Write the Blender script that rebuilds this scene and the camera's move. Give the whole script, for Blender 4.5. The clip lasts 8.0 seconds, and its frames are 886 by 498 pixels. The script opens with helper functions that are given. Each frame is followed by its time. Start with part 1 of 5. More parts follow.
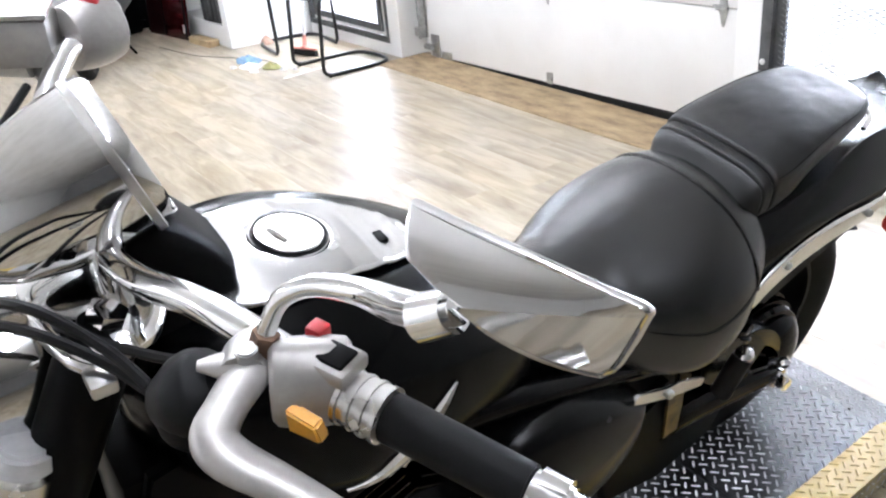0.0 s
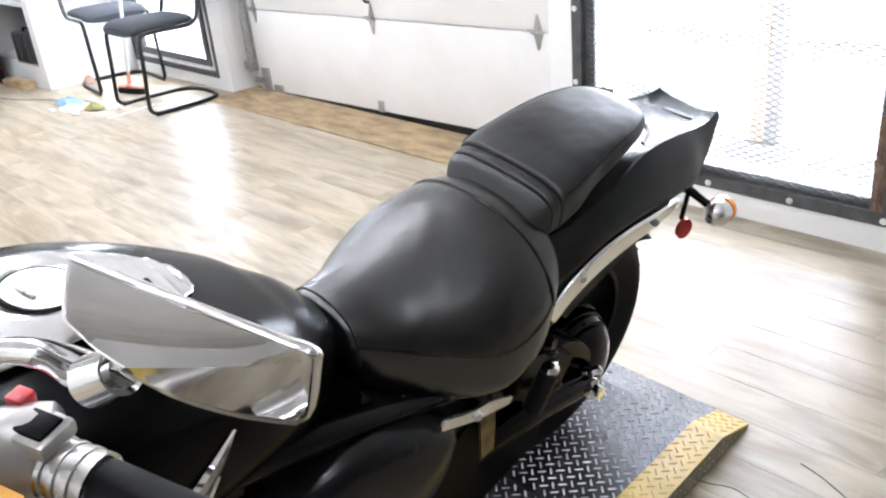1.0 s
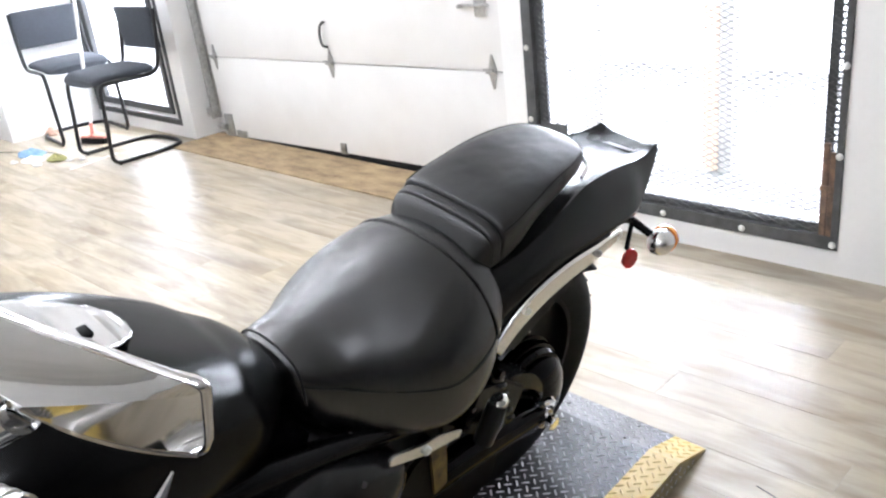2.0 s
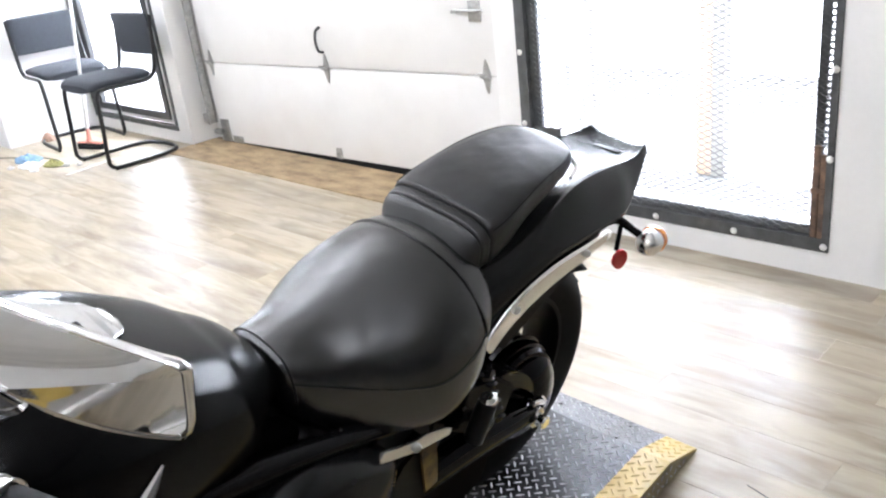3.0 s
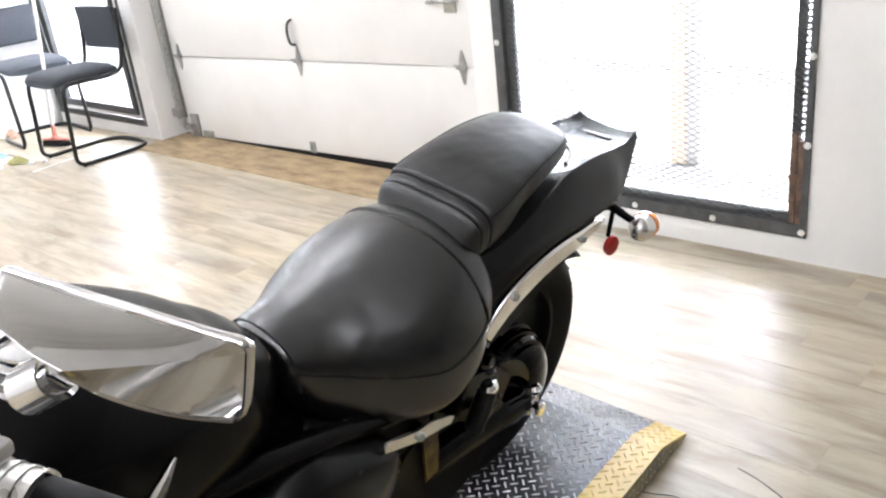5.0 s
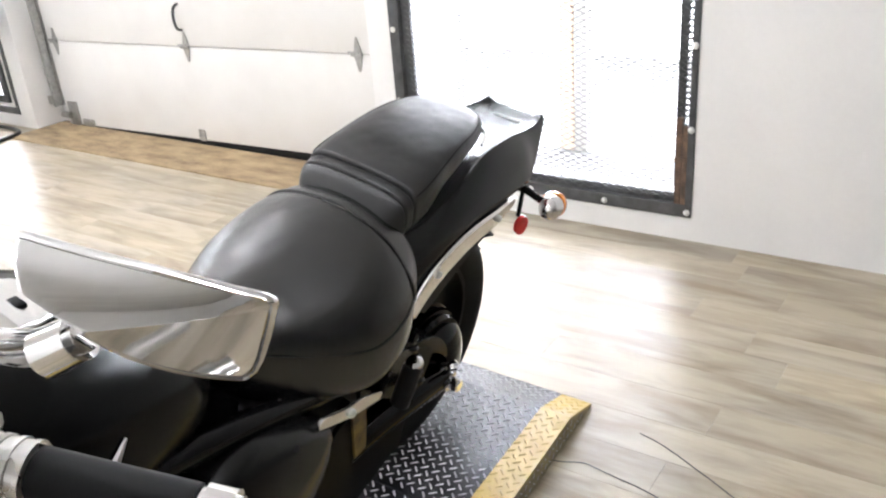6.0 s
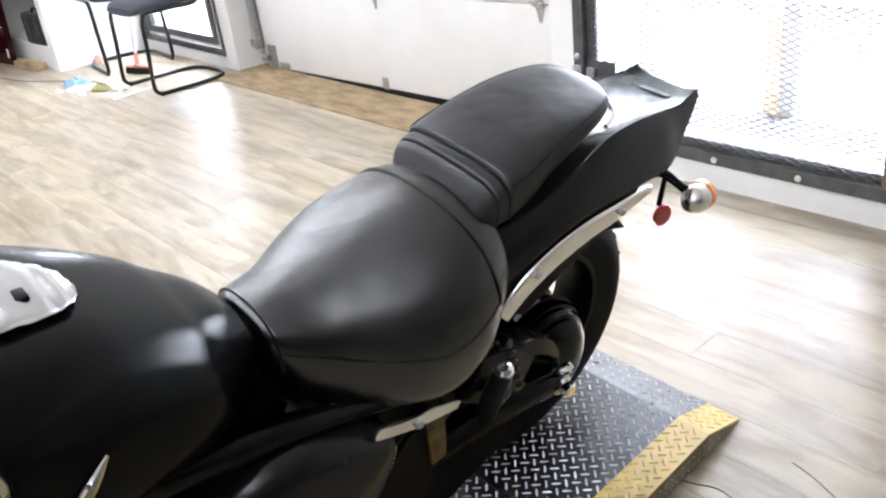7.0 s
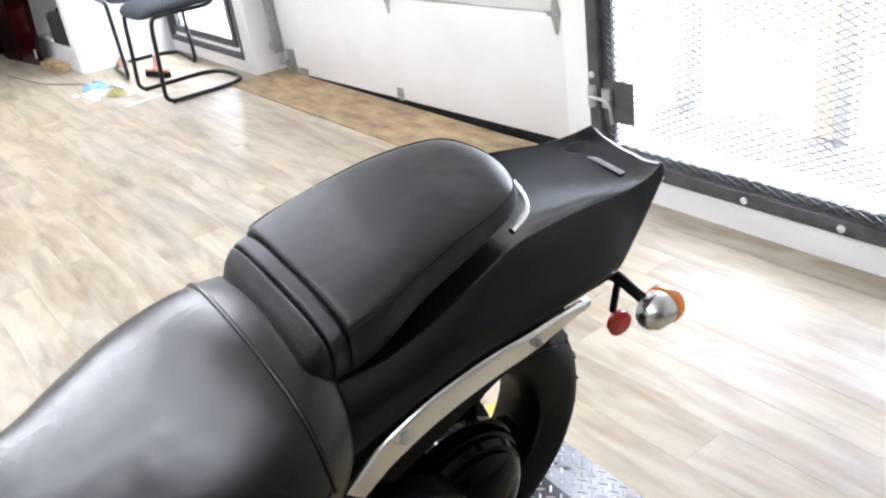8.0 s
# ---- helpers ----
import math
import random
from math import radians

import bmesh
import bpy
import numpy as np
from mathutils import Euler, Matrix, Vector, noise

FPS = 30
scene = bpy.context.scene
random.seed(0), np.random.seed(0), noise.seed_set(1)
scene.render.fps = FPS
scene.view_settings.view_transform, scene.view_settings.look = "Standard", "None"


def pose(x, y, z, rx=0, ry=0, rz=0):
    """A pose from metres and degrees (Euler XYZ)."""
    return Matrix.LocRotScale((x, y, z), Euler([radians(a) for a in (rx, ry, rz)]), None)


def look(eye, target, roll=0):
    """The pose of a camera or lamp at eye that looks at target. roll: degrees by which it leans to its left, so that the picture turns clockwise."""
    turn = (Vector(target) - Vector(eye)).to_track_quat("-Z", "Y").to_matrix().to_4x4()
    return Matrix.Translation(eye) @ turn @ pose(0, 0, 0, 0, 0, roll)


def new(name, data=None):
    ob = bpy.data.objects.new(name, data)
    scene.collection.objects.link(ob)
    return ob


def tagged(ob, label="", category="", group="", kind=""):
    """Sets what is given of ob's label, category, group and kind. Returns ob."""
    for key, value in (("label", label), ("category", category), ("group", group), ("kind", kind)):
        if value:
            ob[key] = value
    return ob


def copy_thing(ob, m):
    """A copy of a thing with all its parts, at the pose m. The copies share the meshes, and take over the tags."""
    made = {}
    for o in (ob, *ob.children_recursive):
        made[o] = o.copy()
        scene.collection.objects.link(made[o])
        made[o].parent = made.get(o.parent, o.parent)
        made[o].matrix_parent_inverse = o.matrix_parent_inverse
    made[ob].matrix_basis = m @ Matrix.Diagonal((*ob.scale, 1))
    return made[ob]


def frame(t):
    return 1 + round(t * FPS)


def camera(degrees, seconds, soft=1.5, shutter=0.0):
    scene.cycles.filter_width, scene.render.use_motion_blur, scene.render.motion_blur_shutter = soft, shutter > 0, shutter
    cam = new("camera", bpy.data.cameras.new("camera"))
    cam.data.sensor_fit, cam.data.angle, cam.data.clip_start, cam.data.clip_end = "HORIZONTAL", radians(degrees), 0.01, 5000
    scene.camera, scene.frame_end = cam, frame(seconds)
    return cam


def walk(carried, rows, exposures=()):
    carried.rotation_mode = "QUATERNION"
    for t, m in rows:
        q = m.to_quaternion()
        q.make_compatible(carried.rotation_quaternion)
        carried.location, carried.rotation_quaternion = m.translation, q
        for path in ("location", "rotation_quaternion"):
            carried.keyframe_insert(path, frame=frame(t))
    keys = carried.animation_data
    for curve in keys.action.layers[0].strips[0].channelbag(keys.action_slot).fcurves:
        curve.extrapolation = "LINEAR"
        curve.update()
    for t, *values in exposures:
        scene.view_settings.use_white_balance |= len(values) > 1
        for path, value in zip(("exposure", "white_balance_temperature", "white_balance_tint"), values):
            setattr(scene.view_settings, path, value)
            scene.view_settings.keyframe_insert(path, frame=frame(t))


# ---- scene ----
cam = camera(54.5, 8.0, 2.2)
PATH = [
    (0, (0.374, 0.129, 1.486), (1.312, 1.659, 0.602), -5.7),
    (0.5, (0.435, 0.098, 1.472), (1.535, 1.509, 0.58), -4.9),
    (1, (0.473, 0.075, 1.476), (1.679, 1.423, 0.621), -5.5),
    (1.5, (0.492, 0.042, 1.482), (1.756, 1.366, 0.678), -6.3),
    (3, (0.486, -0.012, 1.475), (1.772, 1.314, 0.709), -6.7),
    (3.5, (0.471, -0.013, 1.476), (1.763, 1.313, 0.719), -6.1),
    (4, (0.476, 0.005, 1.472), (1.764, 1.329, 0.704), -5.9),
    (5.5, (0.404, 0.054, 1.46), (1.81, 1.222, 0.649), -6.8),
    (5.9, (0.367, 0.07, 1.464), (1.85, 1.124, 0.634), -5.2),
    (6, (0.37, 0.074, 1.466), (1.858, 1.121, 0.636), -4.5),
    (6.5, (0.436, 0.073, 1.451), (1.86, 1.169, 0.575), -4.1),
    (6.8, (0.57, 0.065, 1.443), (1.854, 1.348, 0.604), -5.8),
    (7, (0.661, 0.051, 1.446), (1.789, 1.435, 0.545), -7.1),
    (7.2, (0.759, 0.037, 1.447), (1.864, 1.446, 0.556), -4.5),
    (7.5, (0.88, 0.058, 1.446), (1.896, 1.518, 0.531), -4.4),
    (7.8, (1.064, 0.155, 1.411), (2.024, 1.653, 0.497), -10.1),
    (8, (1.191, 0.192, 1.419), (2.181, 1.673, 0.51), -8.4),
]
walk(cam, [(t, look(eye, target, roll)) for t, eye, target, roll in PATH], [(0, 0.78, 5800, 13), (0.5, 0.76, 5850, 13), (1.5, 0.73, 5900, 13), (4, 0.73, 5930, 13), (5.5, 0.75, 6150, 13), (6.5, 0.75, 6150, 13), (7, 0.70, 5900, 13), (7.5, 0.66, 5900, 13), (8, 0.71, 5860, 13)])

# ---- world, sun and exposure ----
world = bpy.data.worlds.new("sky")
scene.world = world
world.use_nodes = True
wn = world.node_tree.nodes
sky = wn.new("ShaderNodeTexSky")
sky.sky_type = "NISHITA"
sky.sun_disc = False
sky.sun_elevation, sky.sun_rotation = radians(38), radians(70)
world.node_tree.links.new(sky.outputs["Color"], wn["Background"].inputs["Color"])
wn["Background"].inputs["Strength"].default_value = 0.12
sun = new("sun", bpy.data.lights.new("sun", "SUN"))
sun.data.energy, sun.data.angle, sun.data.color = 1.0, radians(12), (1.0, 0.96, 0.9)
sun.matrix_world = look((9, 4, 8), (3, 2.5, 0))

WALL_X, DOOR_X, CEIL = 3.475, 3.645, 3.0


# ---- materials ----
def material(name, base, rough=0.5, metal=0.0, second=None, scale=8.0, amount=0.5, fine=120.0, bump=0.0, coat=0.0, rough_var=0.0,
             stretch=(1, 1, 1), spec=0.5, vary=0.0, bump_scale=None):
    m = bpy.data.materials.new(name)
    m.use_nodes = True
    nt = m.node_tree
    n, link = nt.nodes, nt.links.new
    b = n["Principled BSDF"]
    b.inputs["Roughness"].default_value = rough
    b.inputs["Metallic"].default_value = metal
    b.inputs["Coat Weight"].default_value = coat
    b.inputs["Coat Roughness"].default_value = 0.03
    b.inputs["Specular IOR Level"].default_value = spec
    tc, mp = n.new("ShaderNodeTexCoord"), n.new("ShaderNodeMapping")
    mp.inputs["Scale"].default_value = stretch
    link(tc.outputs["Object"], mp.inputs["Vector"])
    big, small = n.new("ShaderNodeTexNoise"), n.new("ShaderNodeTexNoise")
    big.inputs["Scale"].default_value, big.inputs["Detail"].default_value = scale, 5
    small.inputs["Scale"].default_value, small.inputs["Detail"].default_value = fine, 3
    link(mp.outputs["Vector"], big.inputs["Vector"])
    link(mp.outputs["Vector"], small.inputs["Vector"])
    add = n.new("ShaderNodeMath")
    add.operation = "MULTIPLY_ADD"
    link(small.outputs["Fac"], add.inputs[0])
    add.inputs[1].default_value = 0.35
    link(big.outputs["Fac"], add.inputs[2])
    ramp = n.new("ShaderNodeValToRGB")
    second = second or tuple(c * (1 - 0.35 * amount) for c in base)
    ramp.color_ramp.elements[0].position, ramp.color_ramp.elements[0].color = 0.45, (*second, 1)
    ramp.color_ramp.elements[1].position, ramp.color_ramp.elements[1].color = 0.85, (*base, 1)
    link(add.outputs[0], ramp.inputs["Fac"])
    out = ramp.outputs["Color"]
    if vary:
        info, hsv = n.new("ShaderNodeObjectInfo"), n.new("ShaderNodeHueSaturation")
        rng = n.new("ShaderNodeMapRange")
        rng.inputs["To Min"].default_value, rng.inputs["To Max"].default_value = 1 - vary, 1 + vary
        link(info.outputs["Random"], rng.inputs["Value"])
        link(rng.outputs["Result"], hsv.inputs["Value"])
        link(out, hsv.inputs["Color"])
        out = hsv.outputs["Color"]
    link(out, b.inputs["Base Color"])
    if rough_var:
        rr = n.new("ShaderNodeMapRange")
        rr.inputs["From Min"].default_value, rr.inputs["From Max"].default_value = 0.3, 0.75
        rr.inputs["To Min"].default_value, rr.inputs["To Max"].default_value = max(0.0, rough - rough_var), rough + rough_var
        link(big.outputs["Fac"], rr.inputs["Value"])
        link(rr.outputs["Result"], b.inputs["Roughness"])
    if bump:
        bp = n.new("ShaderNodeBump")
        bp.inputs["Strength"].default_value, bp.inputs["Distance"].default_value = bump, 0.002
        src = small
        if bump_scale:
            src = n.new("ShaderNodeTexNoise")
            src.inputs["Scale"].default_value, src.inputs["Detail"].default_value = bump_scale, 4
            link(mp.outputs["Vector"], src.inputs["Vector"])
        link(src.outputs["Fac"], bp.inputs["Height"])
        link(bp.outputs["Normal"], b.inputs["Normal"])
    return m


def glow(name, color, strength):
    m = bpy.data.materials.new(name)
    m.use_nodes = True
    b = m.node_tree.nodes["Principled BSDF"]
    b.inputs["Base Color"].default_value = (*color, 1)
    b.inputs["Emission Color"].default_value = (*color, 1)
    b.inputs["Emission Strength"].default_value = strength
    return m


def glass(name, color=(1, 1, 1), rough=0.0):
    m = bpy.data.materials.new(name)
    m.use_nodes = True
    b = m.node_tree.nodes["Principled BSDF"]
    b.inputs["Base Color"].default_value = (*color, 1)
    b.inputs["Roughness"].default_value = rough
    b.inputs["Transmission Weight"].default_value = 1.0
    return m


def wood_plank(name, dark, light, vary, rough, fleck):
    """Wood-print vinyl or board: long grain along local y, knots, tone shifting from board to board."""
    m = bpy.data.materials.new(name)
    m.use_nodes = True
    nt = m.node_tree
    n, link = nt.nodes, nt.links.new
    b = n["Principled BSDF"]
    tc, info = n.new("ShaderNodeTexCoord"), n.new("ShaderNodeObjectInfo")
    off, mp = n.new("ShaderNodeVectorMath"), n.new("ShaderNodeMapping")
    off.operation = "MULTIPLY_ADD"
    comb = n.new("ShaderNodeCombineXYZ")
    for k in range(3):
        link(info.outputs["Random"], comb.inputs[k])
    link(comb.outputs[0], off.inputs[0])
    off.inputs[1].default_value = (37, 53, 0)
    link(tc.outputs["Object"], off.inputs[2])
    mp.inputs["Scale"].default_value = (5.0, 0.9, 1)
    link(off.outputs[0], mp.inputs["Vector"])
    grain, fine, blot = n.new("ShaderNodeTexNoise"), n.new("ShaderNodeTexNoise"), n.new("ShaderNodeTexNoise")
    grain.inputs["Scale"].default_value, grain.inputs["Detail"].default_value, grain.inputs["Distortion"].default_value = 1.9, 5, 0.9
    fine.inputs["Scale"].default_value, fine.inputs["Detail"].default_value = 12, 4
    blot.inputs["Scale"].default_value, blot.inputs["Detail"].default_value = 1.6, 3
    link(mp.outputs["Vector"], grain.inputs["Vector"])
    link(mp.outputs["Vector"], fine.inputs["Vector"])
    link(off.outputs[0], blot.inputs["Vector"])
    mix = n.new("ShaderNodeMath")
    mix.operation = "MULTIPLY_ADD"
    link(fine.outputs["Fac"], mix.inputs[0])
    mix.inputs[1].default_value = 0.2
    link(grain.outputs["Fac"], mix.inputs[2])
    ramp = n.new("ShaderNodeValToRGB")
    e = ramp.color_ramp.elements
    e[0].position, e[0].color = 0.40, (*dark, 1)
    e[1].position, e[1].color = 0.72, (*light, 1)
    link(mix.outputs[0], ramp.inputs["Fac"])
    hsv, rng = n.new("ShaderNodeHueSaturation"), n.new("ShaderNodeMapRange")
    rng.inputs["To Min"].default_value, rng.inputs["To Max"].default_value = 1 - vary, 1 + vary * 0.7
    link(info.outputs["Random"], rng.inputs["Value"])
    link(rng.outputs["Result"], hsv.inputs["Value"])
    sat = n.new("ShaderNodeMapRange")
    sat.inputs["To Min"].default_value, sat.inputs["To Max"].default_value = 0.6, 1.4
    link(blot.outputs["Fac"], sat.inputs["Value"])
    link(sat.outputs["Result"], hsv.inputs["Saturation"])
    link(ramp.outputs["Color"], hsv.inputs["Color"])
    # short brown figure streaks and knots
    mp2, fig, fr = n.new("ShaderNodeMapping"), n.new("ShaderNodeTexNoise"), n.new("ShaderNodeMapRange")
    mp2.inputs["Scale"].default_value = (17, 3.2, 1)
    link(off.outputs[0], mp2.inputs["Vector"])
    link(mp2.outputs["Vector"], fig.inputs["Vector"])
    fig.inputs["Scale"].default_value, fig.inputs["Detail"].default_value, fig.inputs["Distortion"].default_value = 1.0, 4, 0.6
    fr.inputs["From Min"].default_value, fr.inputs["From Max"].default_value = 0.54, 0.74
    fr.inputs["To Min"].default_value, fr.inputs["To Max"].default_value = 0.0, fleck
    link(fig.outputs["Fac"], fr.inputs["Value"])
    dk = n.new("ShaderNodeMix")
    dk.data_type = "RGBA"
    link(fr.outputs["Result"], dk.inputs["Factor"])
    link(hsv.outputs["Color"], dk.inputs["A"])
    dk.inputs["B"].default_value = (*(c * 0.55 for c in dark), 1)
    link(dk.outputs["Result"], b.inputs["Base Color"])
    rr = n.new("ShaderNodeMapRange")
    rr.inputs["To Min"].default_value, rr.inputs["To Max"].default_value = rough - 0.05, rough + 0.08
    link(blot.outputs["Fac"], rr.inputs["Value"])
    link(rr.outputs["Result"], b.inputs["Roughness"])
    bp = n.new("ShaderNodeBump")
    bp.inputs["Strength"].default_value, bp.inputs["Distance"].default_value = 0.12, 0.001
    link(mix.outputs[0], bp.inputs["Height"])
    link(bp.outputs["Normal"], b.inputs["Normal"])
    return m


def leather(name, base, rough, spec, sheen=0.0):
    """Padded vinyl: fine grain, shallow creases, and a sheen that varies where it is rubbed."""
    m = material(name, base, rough, second=tuple(c * 0.7 for c in base), scale=9, fine=330, bump=0.26, spec=spec)
    n, link = m.node_tree.nodes, m.node_tree.links.new
    b, tc = n["Principled BSDF"], n["Texture Coordinate"]
    crease, wrinkle = n.new("ShaderNodeTexNoise"), n.new("ShaderNodeTexNoise")
    crease.inputs["Scale"].default_value, crease.inputs["Detail"].default_value = 18, 1.0
    wrinkle.inputs["Scale"].default_value, wrinkle.inputs["Detail"].default_value, wrinkle.inputs["Distortion"].default_value = 46, 1.5, 0.3
    for node in (crease, wrinkle):
        link(tc.outputs["Object"], node.inputs["Vector"])
    b.inputs["Coat Weight"].default_value, b.inputs["Coat Roughness"].default_value = sheen, rough - 0.04
    bw = n.new("ShaderNodeBump")
    bw.inputs["Strength"].default_value, bw.inputs["Distance"].default_value = 0.25, 0.0012
    link(wrinkle.outputs["Fac"], bw.inputs["Height"])
    link(n["Bump"].outputs["Normal"], bw.inputs["Normal"])
    bp = n.new("ShaderNodeBump")
    bp.inputs["Strength"].default_value, bp.inputs["Distance"].default_value = 0.5, 0.006
    link(crease.outputs["Fac"], bp.inputs["Height"])
    link(bw.outputs["Normal"], bp.inputs["Normal"])
    link(bp.outputs["Normal"], b.inputs["Normal"])
    return m


M_PLANK = wood_plank("wood_print_vinyl", (0.258, 0.208, 0.141), (0.442, 0.386, 0.292), 0.10, 0.37, 0.42)
M_PLY = material("worn_plywood", (0.40, 0.295, 0.165), 0.65, second=(0.17, 0.115, 0.06), scale=9, fine=75, bump=0.35, bump_scale=120, stretch=(1.6, 0.55, 1), vary=0.08)
M_SLAB = material("floor_joint", (0.22, 0.17, 0.11), 0.7, scale=3)
M_WALL = material("white_wall_paint", (0.82, 0.815, 0.80), 0.55, second=(0.77, 0.765, 0.75), scale=2.5, fine=60, bump=0.12, bump_scale=90)
# grey chosen to darken what the motorcycle reflects from the south
M_DARKWALL = material("dim_reflection_grey", (0.30, 0.30, 0.303), 0.6, second=(0.26, 0.26, 0.262), scale=3)
M_CEIL = material("white_ceiling_paint", (0.8, 0.805, 0.81), 0.7, scale=2)
M_DOOR = material("white_door_enamel", (0.77, 0.765, 0.745), 0.42, second=(0.71, 0.70, 0.675), scale=3, fine=200, bump=0.1)
M_STEEL = material("galvanised_steel", (0.5, 0.5, 0.49), 0.38, 0.9, second=(0.34, 0.34, 0.33), scale=40, bump=0.1)
M_IRON = material("dark_grey_painted_iron", (0.085, 0.088, 0.09), 0.5, 0.2, second=(0.05, 0.05, 0.05), scale=15, fine=90, bump=0.2)
M_WIRE = material("expanded_steel_wire", (0.10, 0.10, 0.10), 0.5, 0.4, scale=30)
M_RUST = material("rusty_iron", (0.2, 0.12, 0.075), 0.8, 0.1, second=(0.07, 0.05, 0.04), scale=25, fine=160, bump=0.4)
M_RUBBER = material("black_rubber", (0.008, 0.008, 0.0085), 0.5, scale=12, bump=0.15, spec=0.15)
M_TYRE = material("tyre_rubber", (0.007, 0.007, 0.0072), 0.7, scale=20, fine=180, bump=0.25, spec=0.2)
M_GLOSS = material("gloss_black_paint", (0.002, 0.002, 0.002), 0.05, scale=4, spec=0.12, rough_var=0.02)
M_TANK = material("black_tank_paint", (0.002, 0.002, 0.002), 0.2, scale=4, spec=0.09, rough_var=0.03)
M_SATIN = material("satin_black_plastic", (0.003, 0.003, 0.0032), 0.4, scale=20, bump=0.08, spec=0.07)
M_ENGINE = material("black_cast_metal", (0.003, 0.003, 0.0032), 0.2, scale=25, bump=0.08, spec=0.16, rough_var=0.08)
M_LEATHER = leather("black_vinyl_leather", (0.0045, 0.0044, 0.0042), 0.27, 0.8, 0.12)
M_LEATHER_B = leather("black_vinyl_pad", (0.006, 0.006, 0.006), 0.38, 0.5)
M_TAILPAINT = material("black_tail_paint", (0.005, 0.005, 0.0052), 0.25, scale=6, spec=0.27, rough_var=0.04)
M_PIPING = material("black_seam_piping", (0.005, 0.005, 0.005), 0.6, scale=30, spec=0.2)
M_CHROME = material("chrome", (0.84, 0.84, 0.84), 0.075, 1.0, second=(0.74, 0.74, 0.74), scale=6, rough_var=0.03)
M_BRIGHT = material("satin_chrome", (0.82, 0.81, 0.79), 0.26, 1.0, second=(0.74, 0.73, 0.71), scale=8, rough_var=0.06)
M_DULL = material("dull_grey_plate", (0.11, 0.11, 0.11), 0.5, 0.2, scale=20)
M_PALELENS = material("pale_lens_plastic", (0.55, 0.55, 0.55), 0.12, scale=20, coat=0.8)
M_CASE = material("charcoal_case_plastic", (0.035, 0.035, 0.035), 0.55, second=(0.02, 0.02, 0.02), scale=18, bump=0.2)
M_MIRROR = material("polished_chrome_shell", (0.66, 0.655, 0.645), 0.055, 1.0, second=(0.62, 0.615, 0.605), scale=6, rough_var=0.02)
M_CONSOLE = material("pale_satin_chrome", (0.60, 0.60, 0.595), 0.17, 1.0, second=(0.54, 0.54, 0.535), scale=5, rough_var=0.03)
M_ALU = material("brushed_aluminium", (0.62, 0.61, 0.59), 0.3, 1.0, scale=14, rough_var=0.08, bump=0.05)
M_SILVER = material("silver_paint", (0.40, 0.385, 0.365), 0.36, 0.5, second=(0.33, 0.315, 0.30), scale=30, rough_var=0.06)
M_RED = material("red_plastic", (0.5, 0.02, 0.025), 0.35, scale=20)
M_YELLOWB = material("amber_yellow_plastic", (0.75, 0.36, 0.02), 0.35, scale=20)
M_REFLECTOR = material("red_reflector_plastic", (0.55, 0.02, 0.02), 0.18, scale=60, coat=0.4)
M_AMBER = material("amber_lens", (0.85, 0.26, 0.03), 0.15, scale=40, coat=0.5)
M_TREAD = material("worn_tread_tops", (0.55, 0.55, 0.56), 0.33, 0.7, second=(0.34, 0.34, 0.35), scale=30, fine=150)
M_PLATE = material("dark_tread_plate", (0.045, 0.045, 0.048), 0.38, 0.4, second=(0.026, 0.026, 0.028), scale=10, fine=150, bump=0.2, rough_var=0.08, spec=0.5)
# M_PLATE made paler: window glare on the end slope put into the colour
M_SLOPE = material("glare_pale_plate", (0.15, 0.15, 0.155), 0.34, 0.55, second=(0.07, 0.07, 0.072), scale=14, fine=150, bump=0.2, rough_var=0.08)
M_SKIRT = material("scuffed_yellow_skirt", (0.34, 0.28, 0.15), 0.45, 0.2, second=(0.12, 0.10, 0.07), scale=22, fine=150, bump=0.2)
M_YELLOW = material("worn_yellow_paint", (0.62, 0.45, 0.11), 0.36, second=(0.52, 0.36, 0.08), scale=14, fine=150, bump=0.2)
M_FABRIC = material("charcoal_chair_fabric", (0.04, 0.045, 0.055), 0.9, scale=40, fine=500, bump=0.5)
M_TUBE = material("black_tube", (0.012, 0.012, 0.012), 0.3, 0.2, scale=20)
M_WHITEPL = material("white_plastic", (0.78, 0.77, 0.75), 0.4, scale=10)
M_ORANGE = material("faded_red_plastic", (0.62, 0.24, 0.19), 0.5, scale=20)
M_BLUECLOTH = material("blue_cloth", (0.26, 0.4, 0.56), 0.9, second=(0.12, 0.24, 0.42), scale=25, fine=300, bump=0.5)
M_WHITECLOTH = material("white_cloth", (0.75, 0.75, 0.74), 0.9, scale=25, fine=300, bump=0.5)
M_OLIVECLOTH = material("olive_cloth", (0.3, 0.29, 0.1), 0.9, second=(0.16, 0.15, 0.06), scale=30, fine=300, bump=0.5)
M_BLUEPAINT = material("blue_paint", (0.02, 0.06, 0.3), 0.12, scale=5, coat=1.0)
M_DARKRED = material("dark_red_paint", (0.022, 0.003, 0.004), 0.3, second=(0.008, 0.002, 0.002), scale=8, spec=0.25)
M_GLASS = glass("window_glass")
M_LENS = glass("clear_lens", (0.95, 0.95, 0.93), 0.08)
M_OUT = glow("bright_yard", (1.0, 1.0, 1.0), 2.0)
M_SKYGLOW = glow("bright_overcast_sky", (0.95, 0.975, 1.0), 23.0)
M_TUBEGLOW = glow("lamp_glow", (1.0, 0.99, 0.975), 36.0)


